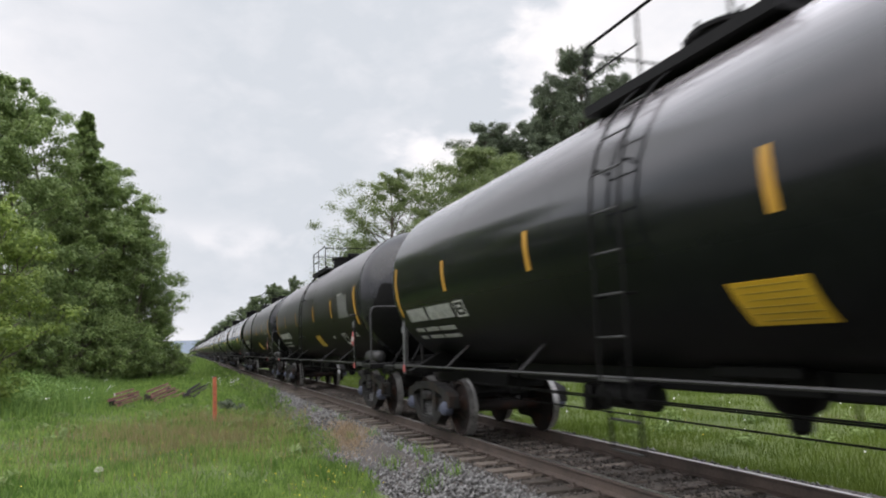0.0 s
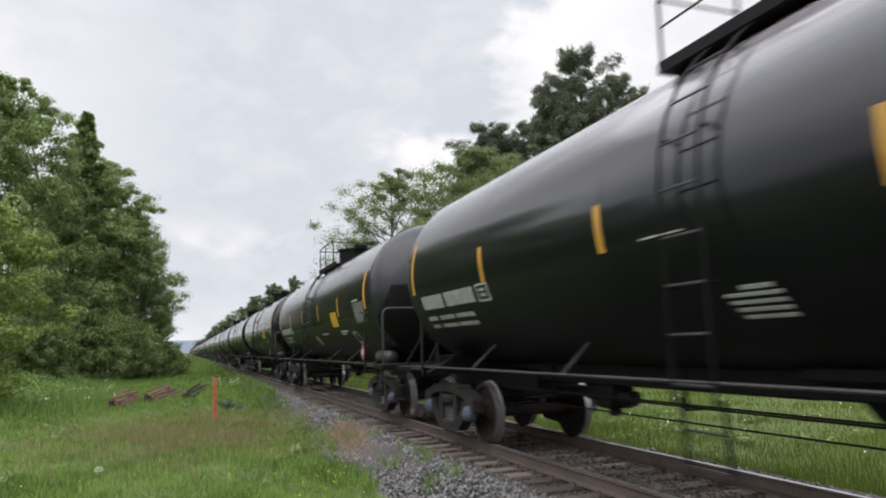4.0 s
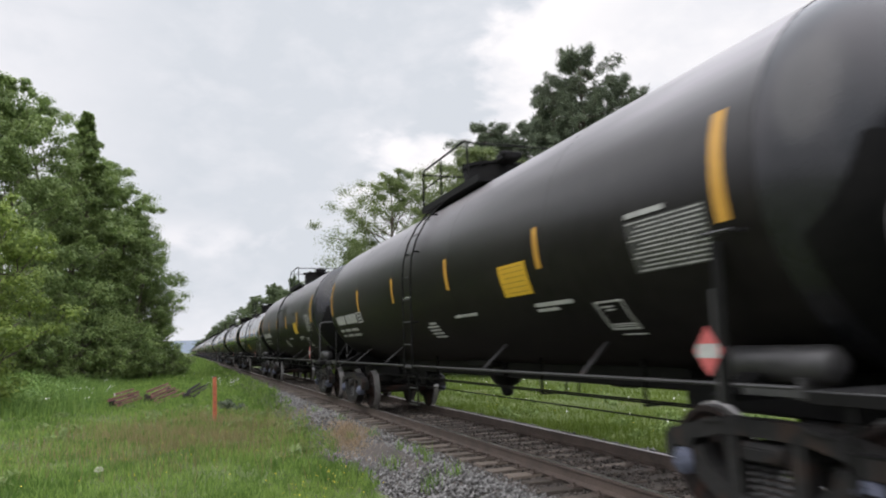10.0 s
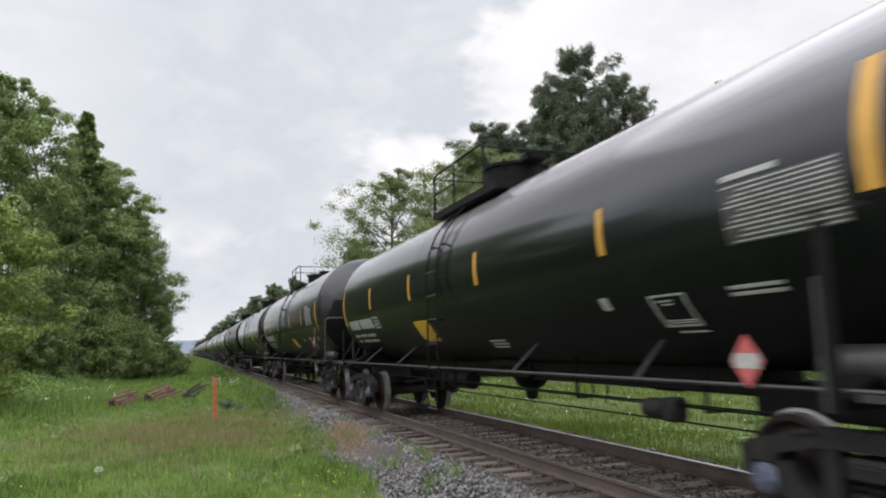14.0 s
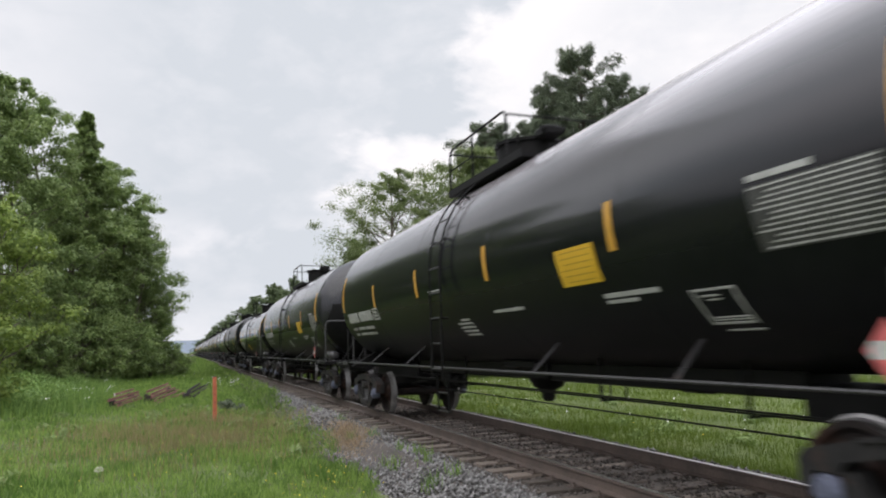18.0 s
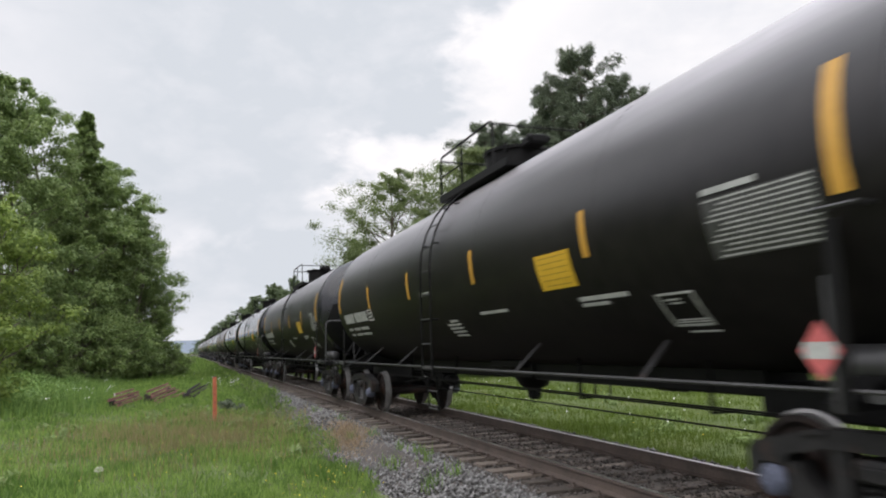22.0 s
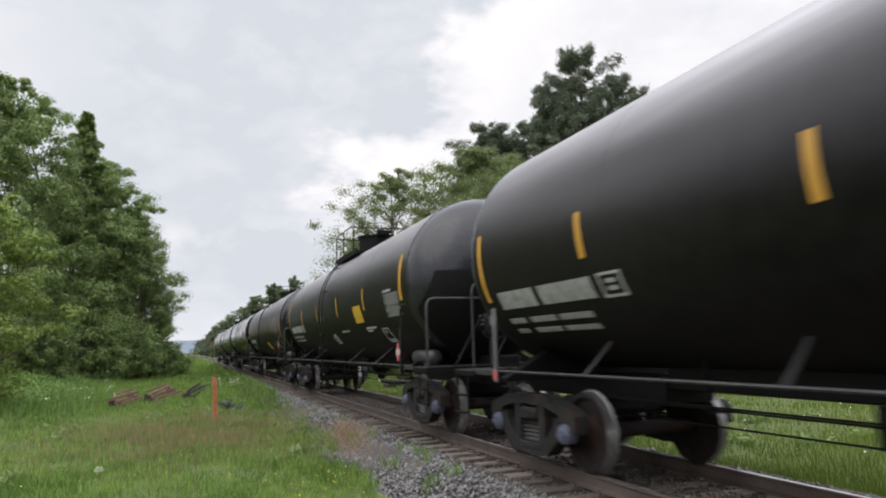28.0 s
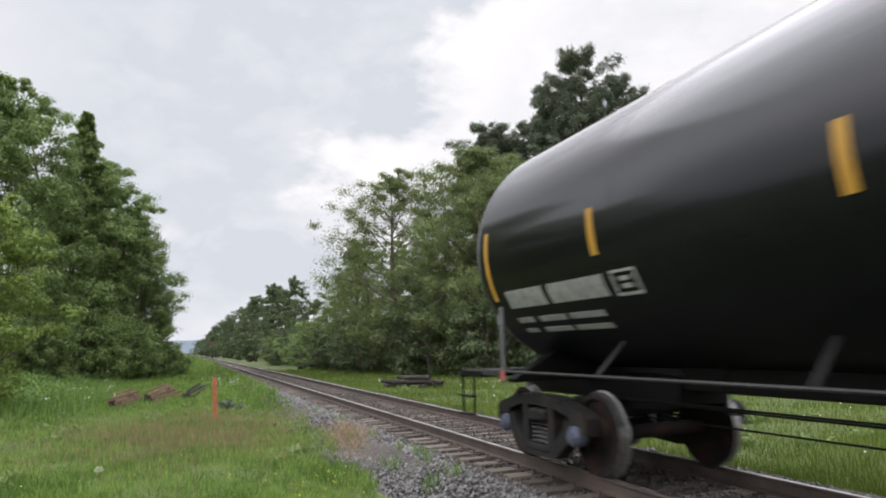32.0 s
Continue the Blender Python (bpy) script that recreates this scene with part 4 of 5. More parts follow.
    f0, f1 = (-1.6, 1.15) if kind == "high" else (-1.3, 1.45)
    h0, h1 = f0 + 0.5, f1 - 0.02
    for side in (-1, 1):
        bm = bmesh.new()
        sect = [(0.515, -0.22), (1.0, -0.22), (1.0, -0.11), (0.97, -0.11), (0.97, -0.16), (0.545, -0.16), (0.545, -0.11), (0.515, -0.11)]
        ends = [[bm.verts.new((side * x, y, zt + z)) for x, z in sect] for y in (f0, f1)]
        bm.faces.new(ends[0]), bm.faces.new(ends[1][::-1])
        for i in range(8):
            bm.faces.new((ends[0][i], ends[1][i], ends[1][(i + 1) % 8], ends[0][(i + 1) % 8]))
        bmesh.ops.recalc_face_normals(bm, faces=bm.faces)
        plat = part("top_platform", bm, M["frame"], car, "black steel grating platform on the tank top")
    for side in (-1, 1):
        bm = bmesh.new()
        x = side * 0.96
        pipe(bm, [(x, h0, zt - 0.15), (x, h0, zt + 0.50), (x, h0 + 0.03, zt + 0.56), (x, h0 + 0.10, zt + 0.59), (x, h1 - 0.10, zt + 0.59), (x, h1 - 0.03, zt + 0.56), (x, h1, zt + 0.50), (x, h1, zt - 0.15)], 0.018, 6)
        rod(bm, (x, h0 + 1.25, zt + 0.24), (x, h1, zt + 0.24), 0.012, 6)
        rod(bm, (x, h0 + 1.25, zt - 0.15), (x, h0 + 1.25, zt + 0.59), 0.015, 6)
        part("platform_handrail", bm, M["frame"], plat)
    for y in (h0, h1):
        part("cross_rail", rod(bmesh.new(), (-0.96, y, zt + 0.53), (0.96, y, zt + 0.53), 0.015, 6), M["frame"], plat)
    bm = bmesh.new()
    dh = -0.17 if kind == "low" else 0.0
    lathe(bm, [(zt - 0.12, 0.52), (zt + 0.40 + dh, 0.52), (zt + 0.41 + dh, 0.56), (zt + 0.46 + dh, 0.56), (zt + 0.47 + dh, 0.50), (zt + 0.50 + dh, 0.2)], "z", 28, 0, 0.05)
    box(bm, -0.16, 0.16, -0.80, -0.44, zt + 0.40 + dh, zt + 0.55 + dh, 0.03)
    rod(bm, (-0.2, -0.74, zt + 0.50 + dh), (0.2, -0.74, zt + 0.50 + dh), 0.05, 8)
    for k in range(8):
        a = k * math.pi / 4
        rod(bm, (0.56 * math.cos(a), 0.05 + 0.56 * math.sin(a), zt + 0.36 + dh), (0.56 * math.cos(a), 0.05 + 0.56 * math.sin(a), zt + 0.50 + dh), 0.022, 5)
    part("manway_housing", bm, M["frame"], plat, "black round manway housing with bolted lid")
    bm = bmesh.new()
    for y in (0.75, 1.15):
        lathe(bm, [(zt - 0.05, 0.13), (zt + 0.12, 0.13), (zt + 0.13, 0.09), (zt + 0.30, 0.08), (zt + 0.32, 0.03)], "z", 14, 0.0, y)
    part("relief_valve", bm, M["frame"], plat)
    for side in (-1, 1):
        ladder(car, side, 0.25, meshes)
    # under the tank: bottom outlet, rods, brake gear
    zb = Z_TANK - R_TANK
    bm = bmesh.new()
    for y0, y1 in ((-5.22, -0.75), (0.35, 5.22)):
        box(bm, -0.28, 0.28, y0, y1, 0.955, zb + 0.06, 0.02)
    box(bm, -0.34, 0.34, -0.80, 0.40, 0.97, zb + 0.06, 0.02)
    part("belly_sill", bm, M["frame"], car)
    bm = bmesh.new()
    lathe(bm, [(0.62, 0.06), (0.66, 0.10), (0.78, 0.11), (0.84, 0.22), (zb - 0.02, 0.42), (zb + 0.10, 0.46)], "z", 20, 0, -0.2)
    box(bm, -0.5, 0.5, -0.72, 0.32, zb - 0.04, zb + 0.08, 0.02)
    part("bottom_outlet", bm, M["frame"], car)
    for x, z, y0, y1 in ((-0.62, 0.865, -6.2, 6.2), (-0.58, 0.838, -6.2, 5.9), (-0.30, 0.64, -5.8, 5.8)):
        part("brake_rod", rod(bmesh.new(), (x, y0, z), (x, y1, z), 0.010, 6), M["frame"], car)
    bm = bmesh.new()
    lathe(bm, [(-3.4, 0.05), (-3.38, 0.11), (-2.9, 0.11), (-2.88, 0.05)], "y", 16, 0.35, 0, 0.98)
    box(bm, 0.05, 0.6, -3.5, -3.42, 0.90, zb + 0.25, 0.01)
    part("brake_cylinder", bm, M["frame"], car)
    for y in (-4.9, -2.6, 1.6, 4.2):
        bm = bmesh.new()
        box(bm, -0.63, -0.59, y - 0.010, y + 0.010, 0.81, 1.30)
        box(bm, -0.63, -0.30, y - 0.014, y + 0.014, 0.80, 0.82)
        part("rod_hanger", bm, M["frame"], car)
    if kind != "low":
        # control valve, pipe bracket and levers ahead of the trailing truck
        e = 0.0 if kind == "high" else -0.35
        bm = bmesh.new()
        box(bm, -0.24, 0.10, 3.42 + e, 3.80 + e, 0.66, 0.98, 0.03)
        box(bm, -0.16, 0.16, 3.80 + e, 4.18 + e, 0.74, 0.97, 0.03)
        lathe(bm, [(3.12 + e, 0.04), (3.14 + e, 0.09), (3.40 + e, 0.10), (3.42 + e, 0.05)], "y", 14, -0.10, 0, 0.80)
        lathe(bm, [(0.56, 0.03), (0.58, 0.08), (0.68, 0.09), (0.70, 0.05)], "z", 14, -0.08, 3.60 + e)
        part("control_valve", bm, M["frame"], car, "grimy cast brake control valve")
        bm = bmesh.new()
        box(bm, -0.05, 0.05, 4.15 + e, 4.85, 0.78, 0.86, 0.01)
        box(bm, -0.40, 0.45, 4.28 + e, 4.36 + e, 0.76, 0.82, 0.01)
        rod(bm, (-0.36, 4.32 + e, 0.80), (-0.30, 5.7, 0.66), 0.022, 8)
        rod(bm, (0.30, 4.32 + e, 0.80), (0.28, 5.7, 0.70), 0.022, 8)
        part("brake_lever", bm, M["frame"], car)
        part("brake_pipe", pipe(bmesh.new(), [(-0.20, 5.6, 0.92), (-0.22, 4.6, 0.90), (-0.20, 4.25 + e, 0.90), (-0.14, 3.95 + e, 0.90)], 0.022, 8), M["frame"], car)
    if kind != "high":
        bm = bmesh.new()
        box(bm, -0.68, -0.48, -4.50, -4.30, 0.68, 0.92, 0.03)
        lathe(bm, [(-4.30, 0.04), (-4.28, 0.10), (-3.98, 0.10), (-3.96, 0.04)], "y", 14, -0.58, 0, 0.80)
        part("brake_valve", bm, M["grime"], car, "grimy cast brake valve under the tank")
        bm = bmesh.new()
        lathe(bm, [(1.35, 0.05), (1.38, 0.15), (2.35, 0.15), (2.38, 0.05)], "y", 16, -0.35, 0, 0.86)
        box(bm, -0.52, -0.20, 2.45, 2.62, 0.66, 0.98, 0.02)
        part("auxiliary_reservoir", bm, M["frame"], car)
    bm = bmesh.new()
    q = -7.12
    lathe(bm, [(q - 0.52, 0.04), (q - 0.50, 0.11), (q - 0.46, 0.14), (q + 0.46, 0.14), (q + 0.50, 0.11), (q + 0.52, 0.04)], "y", 20, -1.0, 0, 1.29)
    for y in (q - 0.3, q + 0.3):
        box(bm, -1.15, -0.85, y - 0.03, y + 0.03, 1.05, 1.2)
    part("air_reservoir", bm, M["railing"], car, "black air reservoir above the sill")
    R_TANK, Z_TANK = keep
    return car


def travelled(t):
    return 6.083 + 22.954 * t - 0.006 * t * t


OFFSETS = {1: .2, 2: .24, 3: -.05, 4: .15, 5: 0, 8: 0, 9: .2, 10: .22, 11: .2, 12: .28, 13: .25, 14: .45, 15: .5, 16: .62, 17: -.2, 18: .3, 19: .63, 22: .5, 23: .6, 24: .62, 25: .1, 26: -.2,
           27: -.15, 28: -.1, 29: -.2, 30: -.2, 31: -.22, 32: -.4, 33: -.28, 36: -.35, 37: -.53, 38: -.25, 39: -.12, 40: .08, 41: .0}
LOW_PANEL = {1, 2, 3, 12, 13, 16, 17, 18, 19, 20, 26, 35, 36, 38, 39, 40, 41}
SMALL = {16, 17, 19, 26}
DUSTY = {2, 3, 14, 15, 22, 27, 29, 30, 33, 36, 37, 38}
LADDER_AHEAD = {30: 0.55, 41: 0.45, 15: 0.1}
CARS = []


def car_y(n, t):
    return n * PITCH - travelled(t) - float(np.interp(n, sorted(OFFSETS), [OFFSETS[k] for k in sorted(OFFSETS)])) - 6.72


def build_train():
    meshes = truck_meshes()
    makes = {kind: build_car(kind, meshes) for kind in ("high", "low", "small")}
    used = set()
    for n in range(1, 42):
        src = makes["small" if n in SMALL else "low" if n in LOW_PANEL else "high"]
        if src in used:
            car = copy_thing(src, pose(D, car_y(n, 0), 0))
        else:
            used.add(src)
            car = src
            car.matrix_basis = pose(D, car_y(n, 0), 0)
        for ob in car.children:
            if n in LADDER_AHEAD and ob.name.startswith("ladder"):
                ob.location.y = -LADDER_AHEAD[n]
        dusty = n in DUSTY
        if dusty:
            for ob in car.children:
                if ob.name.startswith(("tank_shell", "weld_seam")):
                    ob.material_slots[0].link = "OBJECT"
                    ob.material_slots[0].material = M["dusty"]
        look_of = "brown-dusted matt" if dusty else "glossy"
        tagged(car, f"{look_of} black railway tank car with yellow strips on the track", "tank car", group="cars of the tank train")
        CARS.append((n, car))


def motions():
    """The train rolls towards the camera; its wheels turn, frame by frame, while it is near enough to see them."""
    drift(CLOUDS)
    for n, car in CARS:
        walk(car, [(t, pose(D, car_y(n, t), 0)) for t in range(0, 33)])
        near = [k for k in range(1, 960) if -25 < car_y(n, k / 30) < 110]
        for ob in car.children_recursive:
            if ob.name.startswith("wheelset"):
                p = Matrix.Translation(ob.location.copy())
                rows = [(0.0, p)] + [(k / 30, p @ Matrix.Rotation(radians(88.0) * (k - near[0]), 4, "X")) for k in near]
                walk(ob, rows + [(32.0, rows[-1][1])])


M["tread"] = material("wheel_rim", (0.10, 0.097, 0.094), (0.28, 0.274, 0.268), rough=0.34, metal=0.7, scale=3, grain=20, bump=0.05)
M["bearing"] = material("bearing_cap", (0.045, 0.050, 0.075), (0.095, 0.105, 0.150), rough=0.6, scale=6, grain=30, bump=0.05)

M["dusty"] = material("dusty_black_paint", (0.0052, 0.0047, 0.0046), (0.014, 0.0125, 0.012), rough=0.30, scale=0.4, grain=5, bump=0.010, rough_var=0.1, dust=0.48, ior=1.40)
M["faint"] = material("faded_print", (0.02, 0.02, 0.02), (0.05, 0.05, 0.048), rough=0.5, bump=0)



# ---- ground cover and lineside things ----
def blades(name, n, xs, ys, hs, ws, mat, seed, label, lean=0.45, keep=None):
    """Grass: n bent blades at (xs, ys) with heights hs and widths ws, one object."""
    rng = np.random.default_rng(seed)
    if keep is not None:
        ok = keep(xs, ys)
        xs, ys, hs, ws = xs[ok], ys[ok], hs[ok], ws[ok]
        n = len(xs)
    bed = np.interp(xs - D, [-2.75, -2.1, -1.75, -1.3, 1.3, 1.75, 2.1, 2.75], [-0.62, -0.40, -0.235, -0.215, -0.215, -0.235, -0.40, -0.62])
    zs = np.maximum(np.array([ground_z(x, y) for x, y in zip(xs, ys)]), bed) - 0.02
    az, la = rng.uniform(0, 2 * np.pi, n), rng.uniform(0, 2 * np.pi, n)
    u = np.stack([np.cos(az), np.sin(az), np.zeros(n)], 1) * (ws / 2)[:, None]
    ln = np.stack([np.cos(la), np.sin(la), np.zeros(n)], 1) * (hs * lean * rng.uniform(0.2, 1.3, n))[:, None]
    p = np.stack([xs, ys, zs], 1)
    mid = p + ln * 0.35 + np.stack([np.zeros(n), np.zeros(n), hs * 0.6], 1)
    tip = p + ln + np.stack([np.zeros(n), np.zeros(n), hs], 1)
    co = np.stack([p - u, p + u, mid + u * 0.75, mid - u * 0.75, tip], 1).reshape(-1, 3)
    b = np.arange(n)[:, None] * 5
    f = np.concatenate([b + np.array([[0, 1, 2]]), b + np.array([[0, 2, 3]]), b + np.array([[3, 2, 4]])])
    ob = arrays_ob(name, co, f, mat)
    tagged(ob, label, "grass", kind="stuff")
    return ob


def on_meadow(x, y):
    """Away from the ballast, whose left toe is ragged."""
    edge = D - np.interp(y, [8, 12, 16, 19, 24, 30, 40, 50], [2.75, 2.46, 2.16, 2.06, 1.86, 1.62, 1.40, 1.32]) + 0.09 * np.sin(y * 1.3) + 0.07 * np.sin(y * 3.7) + 0.06 * np.sin(x * 9 + y * 7)
    return (x < edge) | (x > D + 2.05 + 0.15 * np.sin(y * 1.9))


def build_grass():
    rng = np.random.default_rng(77)
    n = 95000
    y = 6.5 * np.exp(rng.uniform(0, 1, n) * math.log(34 / 6.5))
    x = -0.27 * y - 0.6 + rng.uniform(0, 1, n) * (3.7 + 0.27 * y + 0.6)
    tuft = 0.6 + 0.8 * (np.sin(x * 2.1 + 0.7 * np.sin(y)) * np.sin(y * 1.3 + x) * 0.5 + 0.5)
    blades("meadow_grass", n, x, y, rng.uniform(0.05, 0.17, n) * tuft, rng.uniform(0.008, 0.018, n) * (0.7 + y / 22), M["blade"], 1, "fresh green meadow grass beside the ballast", keep=on_meadow)
    n = 30000
    x, y = rng.uniform(-7, 3.2, n), rng.uniform(-8, 7.2, n)
    blades("meadow_grass", n, x, y, rng.uniform(0.06, 0.18, n), rng.uniform(0.012, 0.024, n), M["blade"], 8, "fresh green meadow grass beside the ballast", keep=on_meadow)
    n = 60000
    y = rng.uniform(28, 95, n)
    x = -0.27 * y - 0.6 + rng.uniform(0, 1, n) * (3.7 + 0.27 * y + 0.6)
    blades("meadow_grass", n, x, y, rng.uniform(0.12, 0.34, n), rng.uniform(0.02, 0.05, n) * y / 40, M["blade"], 2, "fresh green meadow grass beside the ballast", keep=on_meadow)
    n = 26000
    y = 92 * np.exp(rng.uniform(0, 1, n) * math.log(330 / 92))
    x = rng.uniform(-9, D - 1.3, n)
    blades("meadow_grass", n, x, y, rng.uniform(0.2, 0.5, n), rng.uniform(0.05, 0.11, n) * y / 90, M["blade"], 9, "fresh green meadow grass beside the ballast", keep=on_meadow)
    n = 15000
    y = rng.uniform(27, 62, n)
    x = -2.8 - 0.10 * (y - 27) * 0.4 - rng.uniform(0, 1, n) ** 0.8 * 13
    blades("tall_weeds", n, x, y, rng.uniform(0.25, 0.75, n), rng.uniform(0.02, 0.04, n), M["weed"], 3, "tall lush weeds along the wood", lean=0.3)
    n = 210000
    y = 4.0 * np.exp(rng.uniform(0, 1, n) * math.log(70 / 4.0))
    x = D + 1.9 + rng.uniform(0, 1, n) ** 1.5 * (17 + 0.25 * y)
    blades("far_side_grass", n, x, y, rng.uniform(0.06, 0.26, n) * (0.55 + 0.9 * (np.sin(x * 1.7 + np.sin(y)) * np.sin(y * 0.9 + x) * 0.5 + 0.5)), rng.uniform(0.004, 0.008, n) * (0.7 + y / 18), M["weed_dark"], 4, "uneven green grass beyond the track", keep=on_meadow)
    n = 6000
    x, y = rng.normal(0.2, 1.7, n), rng.normal(18.6, 2.6, n)
    x, y = x + 0.35 * np.sin(y * 2.3), y + 0.5 * np.sin(x * 3.1)
    blades("seeding_grass", n, x, y, rng.uniform(0.2, 0.42, n), rng.uniform(0.006, 0.012, n), M["fescue"], 5, "reddish-brown seeding grass round the orange post", lean=0.35, keep=on_meadow)
    n = 4400
    y = rng.normal(14.8, 1.0, n)
    x = 3.20 + 0.07 * (y - 15) + rng.normal(0, 0.20, n)
    blades("dry_grass", n, x, y, rng.uniform(0.05, 0.13, n), rng.uniform(0.007, 0.014, n), M["straw"], 6, "tan dry grass at the ballast edge", lean=0.8)
    tx, ty = D - rng.uniform(1.5, 2.4, 16), rng.uniform(9, 21, 16)
    n = 16 * 32
    x, y = np.repeat(tx, 32) + rng.normal(0, 0.06, n), np.repeat(ty, 32) + rng.normal(0, 0.10, n)
    blades("ballast_weeds", n, x, y, rng.uniform(0.08, 0.28, n), rng.uniform(0.006, 0.014, n), M["blade"], 7, "green weeds growing through the ballast", lean=0.6)


def build_dock_weeds():
    """Low broad-leaved weeds in loose clumps along the ballast and in the meadow."""
    rng = np.random.default_rng(61)
    spots = [(1.25, 19.8), (1.5, 20.3)]
    spots += [(2.9 + rng.normal(0, 0.35), 8.5 + 15 * rng.uniform(0, 1)) for _ in range(7)]
    spots += [(rng.uniform(-4.5, 2.4), 9 + 22 * rng.uniform(0, 1)) for _ in range(22)]
    spots += [(rng.uniform(7.6, 14), 6 + 26 * rng.uniform(0, 1)) for _ in range(40)]
    c = np.array([(x, y, ground_z(x, y) + 0.09) for x, y in spots for _ in range(3)]) + rng.normal(0, 1, (3 * len(spots), 3)) * np.array([0.16, 0.25, 0.03])
    r = rng.uniform(0.10, 0.24, len(c))
    ob = leaf_mesh("dock_weeds", rng, c, r, 38, 0.10, M["leaf"], flat=0.7, aspect=0.45)
    tagged(ob, "low dark green broad-leaved weeds in the grass", "weeds", kind="stuff")
    # a lush bank of nettles and brambles in front of the wood, and a dark clump by the post
    n = 420
    y = np.where(np.arange(n) < 170, rng.normal(45, 3.0, n), rng.uniform(30, 60, n))
    x = np.where(np.arange(n) < 170, rng.normal(-9.6, 1.5, n), -4.4 - 0.05 * (y - 30) - rng.uniform(0, 1, n) ** 1.2 * 11)
    c = np.array([(a, b, ground_z(a, b) + rng.uniform(0.1, 0.95) * min(1.0, (-3.4 - a) / 5)) for a, b in zip(x, y)])
    tagged(leaf_mesh("bramble_bank", rng, c, rng.uniform(0.35, 0.75, n), 95, 0.12, M["weed"], flat=0.75, aspect=0.4), "lush green nettles and brambles before the wood", "weeds", kind="stuff")
    c = np.array([(1.42 + rng.normal(0, 0.16), 25.6 + rng.normal(0, 0.35), ground_z(1.4, 25.6) + rng.uniform(0.05, 0.3)) for _ in range(14)])
    tagged(leaf_mesh("dock_clump", rng, c, rng.uniform(0.10, 0.2, 14), 60, 0.10, M["needle"], flat=0.8, aspect=0.5), "dark green dock clump near the orange post", "weeds", kind="stuff")


def flowers(name, mat, pts, size, seed, label):
    """Flower heads as small tilted discs of six petals, held up by the grass."""
    rng = np.random.default_rng(seed)
    co, f = [], []
    for x, y, h in pts:
        z = ground_z(x, y)
        c = np.array((x, y, z + h))
        t = rng.normal(size=3) * 0.45 + np.array((-0.3, -0.6, 0.8))
        t /= np.linalg.norm(t)
        u = np.cross(t, (0, 0, 1.0)) + 1e-6
        u /= np.linalg.norm(u)
        w = np.cross(t, u)
        s = size * rng.uniform(0.6, 1.3)
        for k in range(6):
            a = k * math.pi / 3
            e = u * math.cos(a) + w * math.sin(a)
            g = np.cross(t, e)
            i = len(co)
            co += [c + t * 0.004, c + e * s * 0.6 + g * s * 0.32, c + e * s, c + e * s * 0.6 - g * s * 0.32]
            f.append((i, i + 1, i + 2, i + 3))
    ob = arrays_ob(name, np.array(co), np.array(f), mat)
    tagged(ob, label, "flowers", kind="stuff")


def build_flowers():
    rng = np.random.default_rng(9)
    yellow = [(rng.uniform(-3.5, 2.6), 8.5 + 12 * rng.uniform(0, 1) ** 1.4, rng.uniform(0.12, 0.3)) for _ in range(90)]
    yellow += [(2.0 + rng.normal(0, 0.25), 10.0 + rng.normal(0, 0.5), rng.uniform(0.15, 0.3)) for _ in range(34)]
    yellow += [(rng.uniform(7.6, 13), rng.uniform(6, 25), rng.uniform(0.3, 0.5)) for _ in range(60)]
    flowers("buttercups", M["butter"], yellow, 0.0095, 1, "small yellow wild flowers in the grass")
    white = [(2.1 + rng.normal(0, 0.5), 42 + rng.normal(0, 3.5), rng.uniform(0.3, 0.6)) for _ in range(55)]
    white += [(rng.uniform(7.8, 14), rng.uniform(5.5, 34), rng.uniform(0.35, 0.6)) for _ in range(55)]
    white += [(rng.uniform(-4.5, -2.2), rng.uniform(26, 36), rng.uniform(0.5, 0.9)) for _ in range(40)]
    white += [(0.6 + rng.normal(0, 0.8), 60 + rng.normal(0, 8), rng.uniform(0.4, 0.7)) for _ in range(30)]
    flowers("daisies", M["daisy"], white, 0.024, 2, "white wild daisies beside the line")
    flowers("parsley_heads", M["umbel"], [(-1.17 + 0.055 * math.cos(k * 2.4) * math.sin(0.2 + k * 0.04), 11.8 + 0.055 * math.sin(k * 2.4) * math.sin(0.2 + k * 0.04), 0.34 + 0.045 * math.cos(0.2 + k * 0.04)) for k in range(50)], 0.015, 3, "pale round flower head on a tall stem")


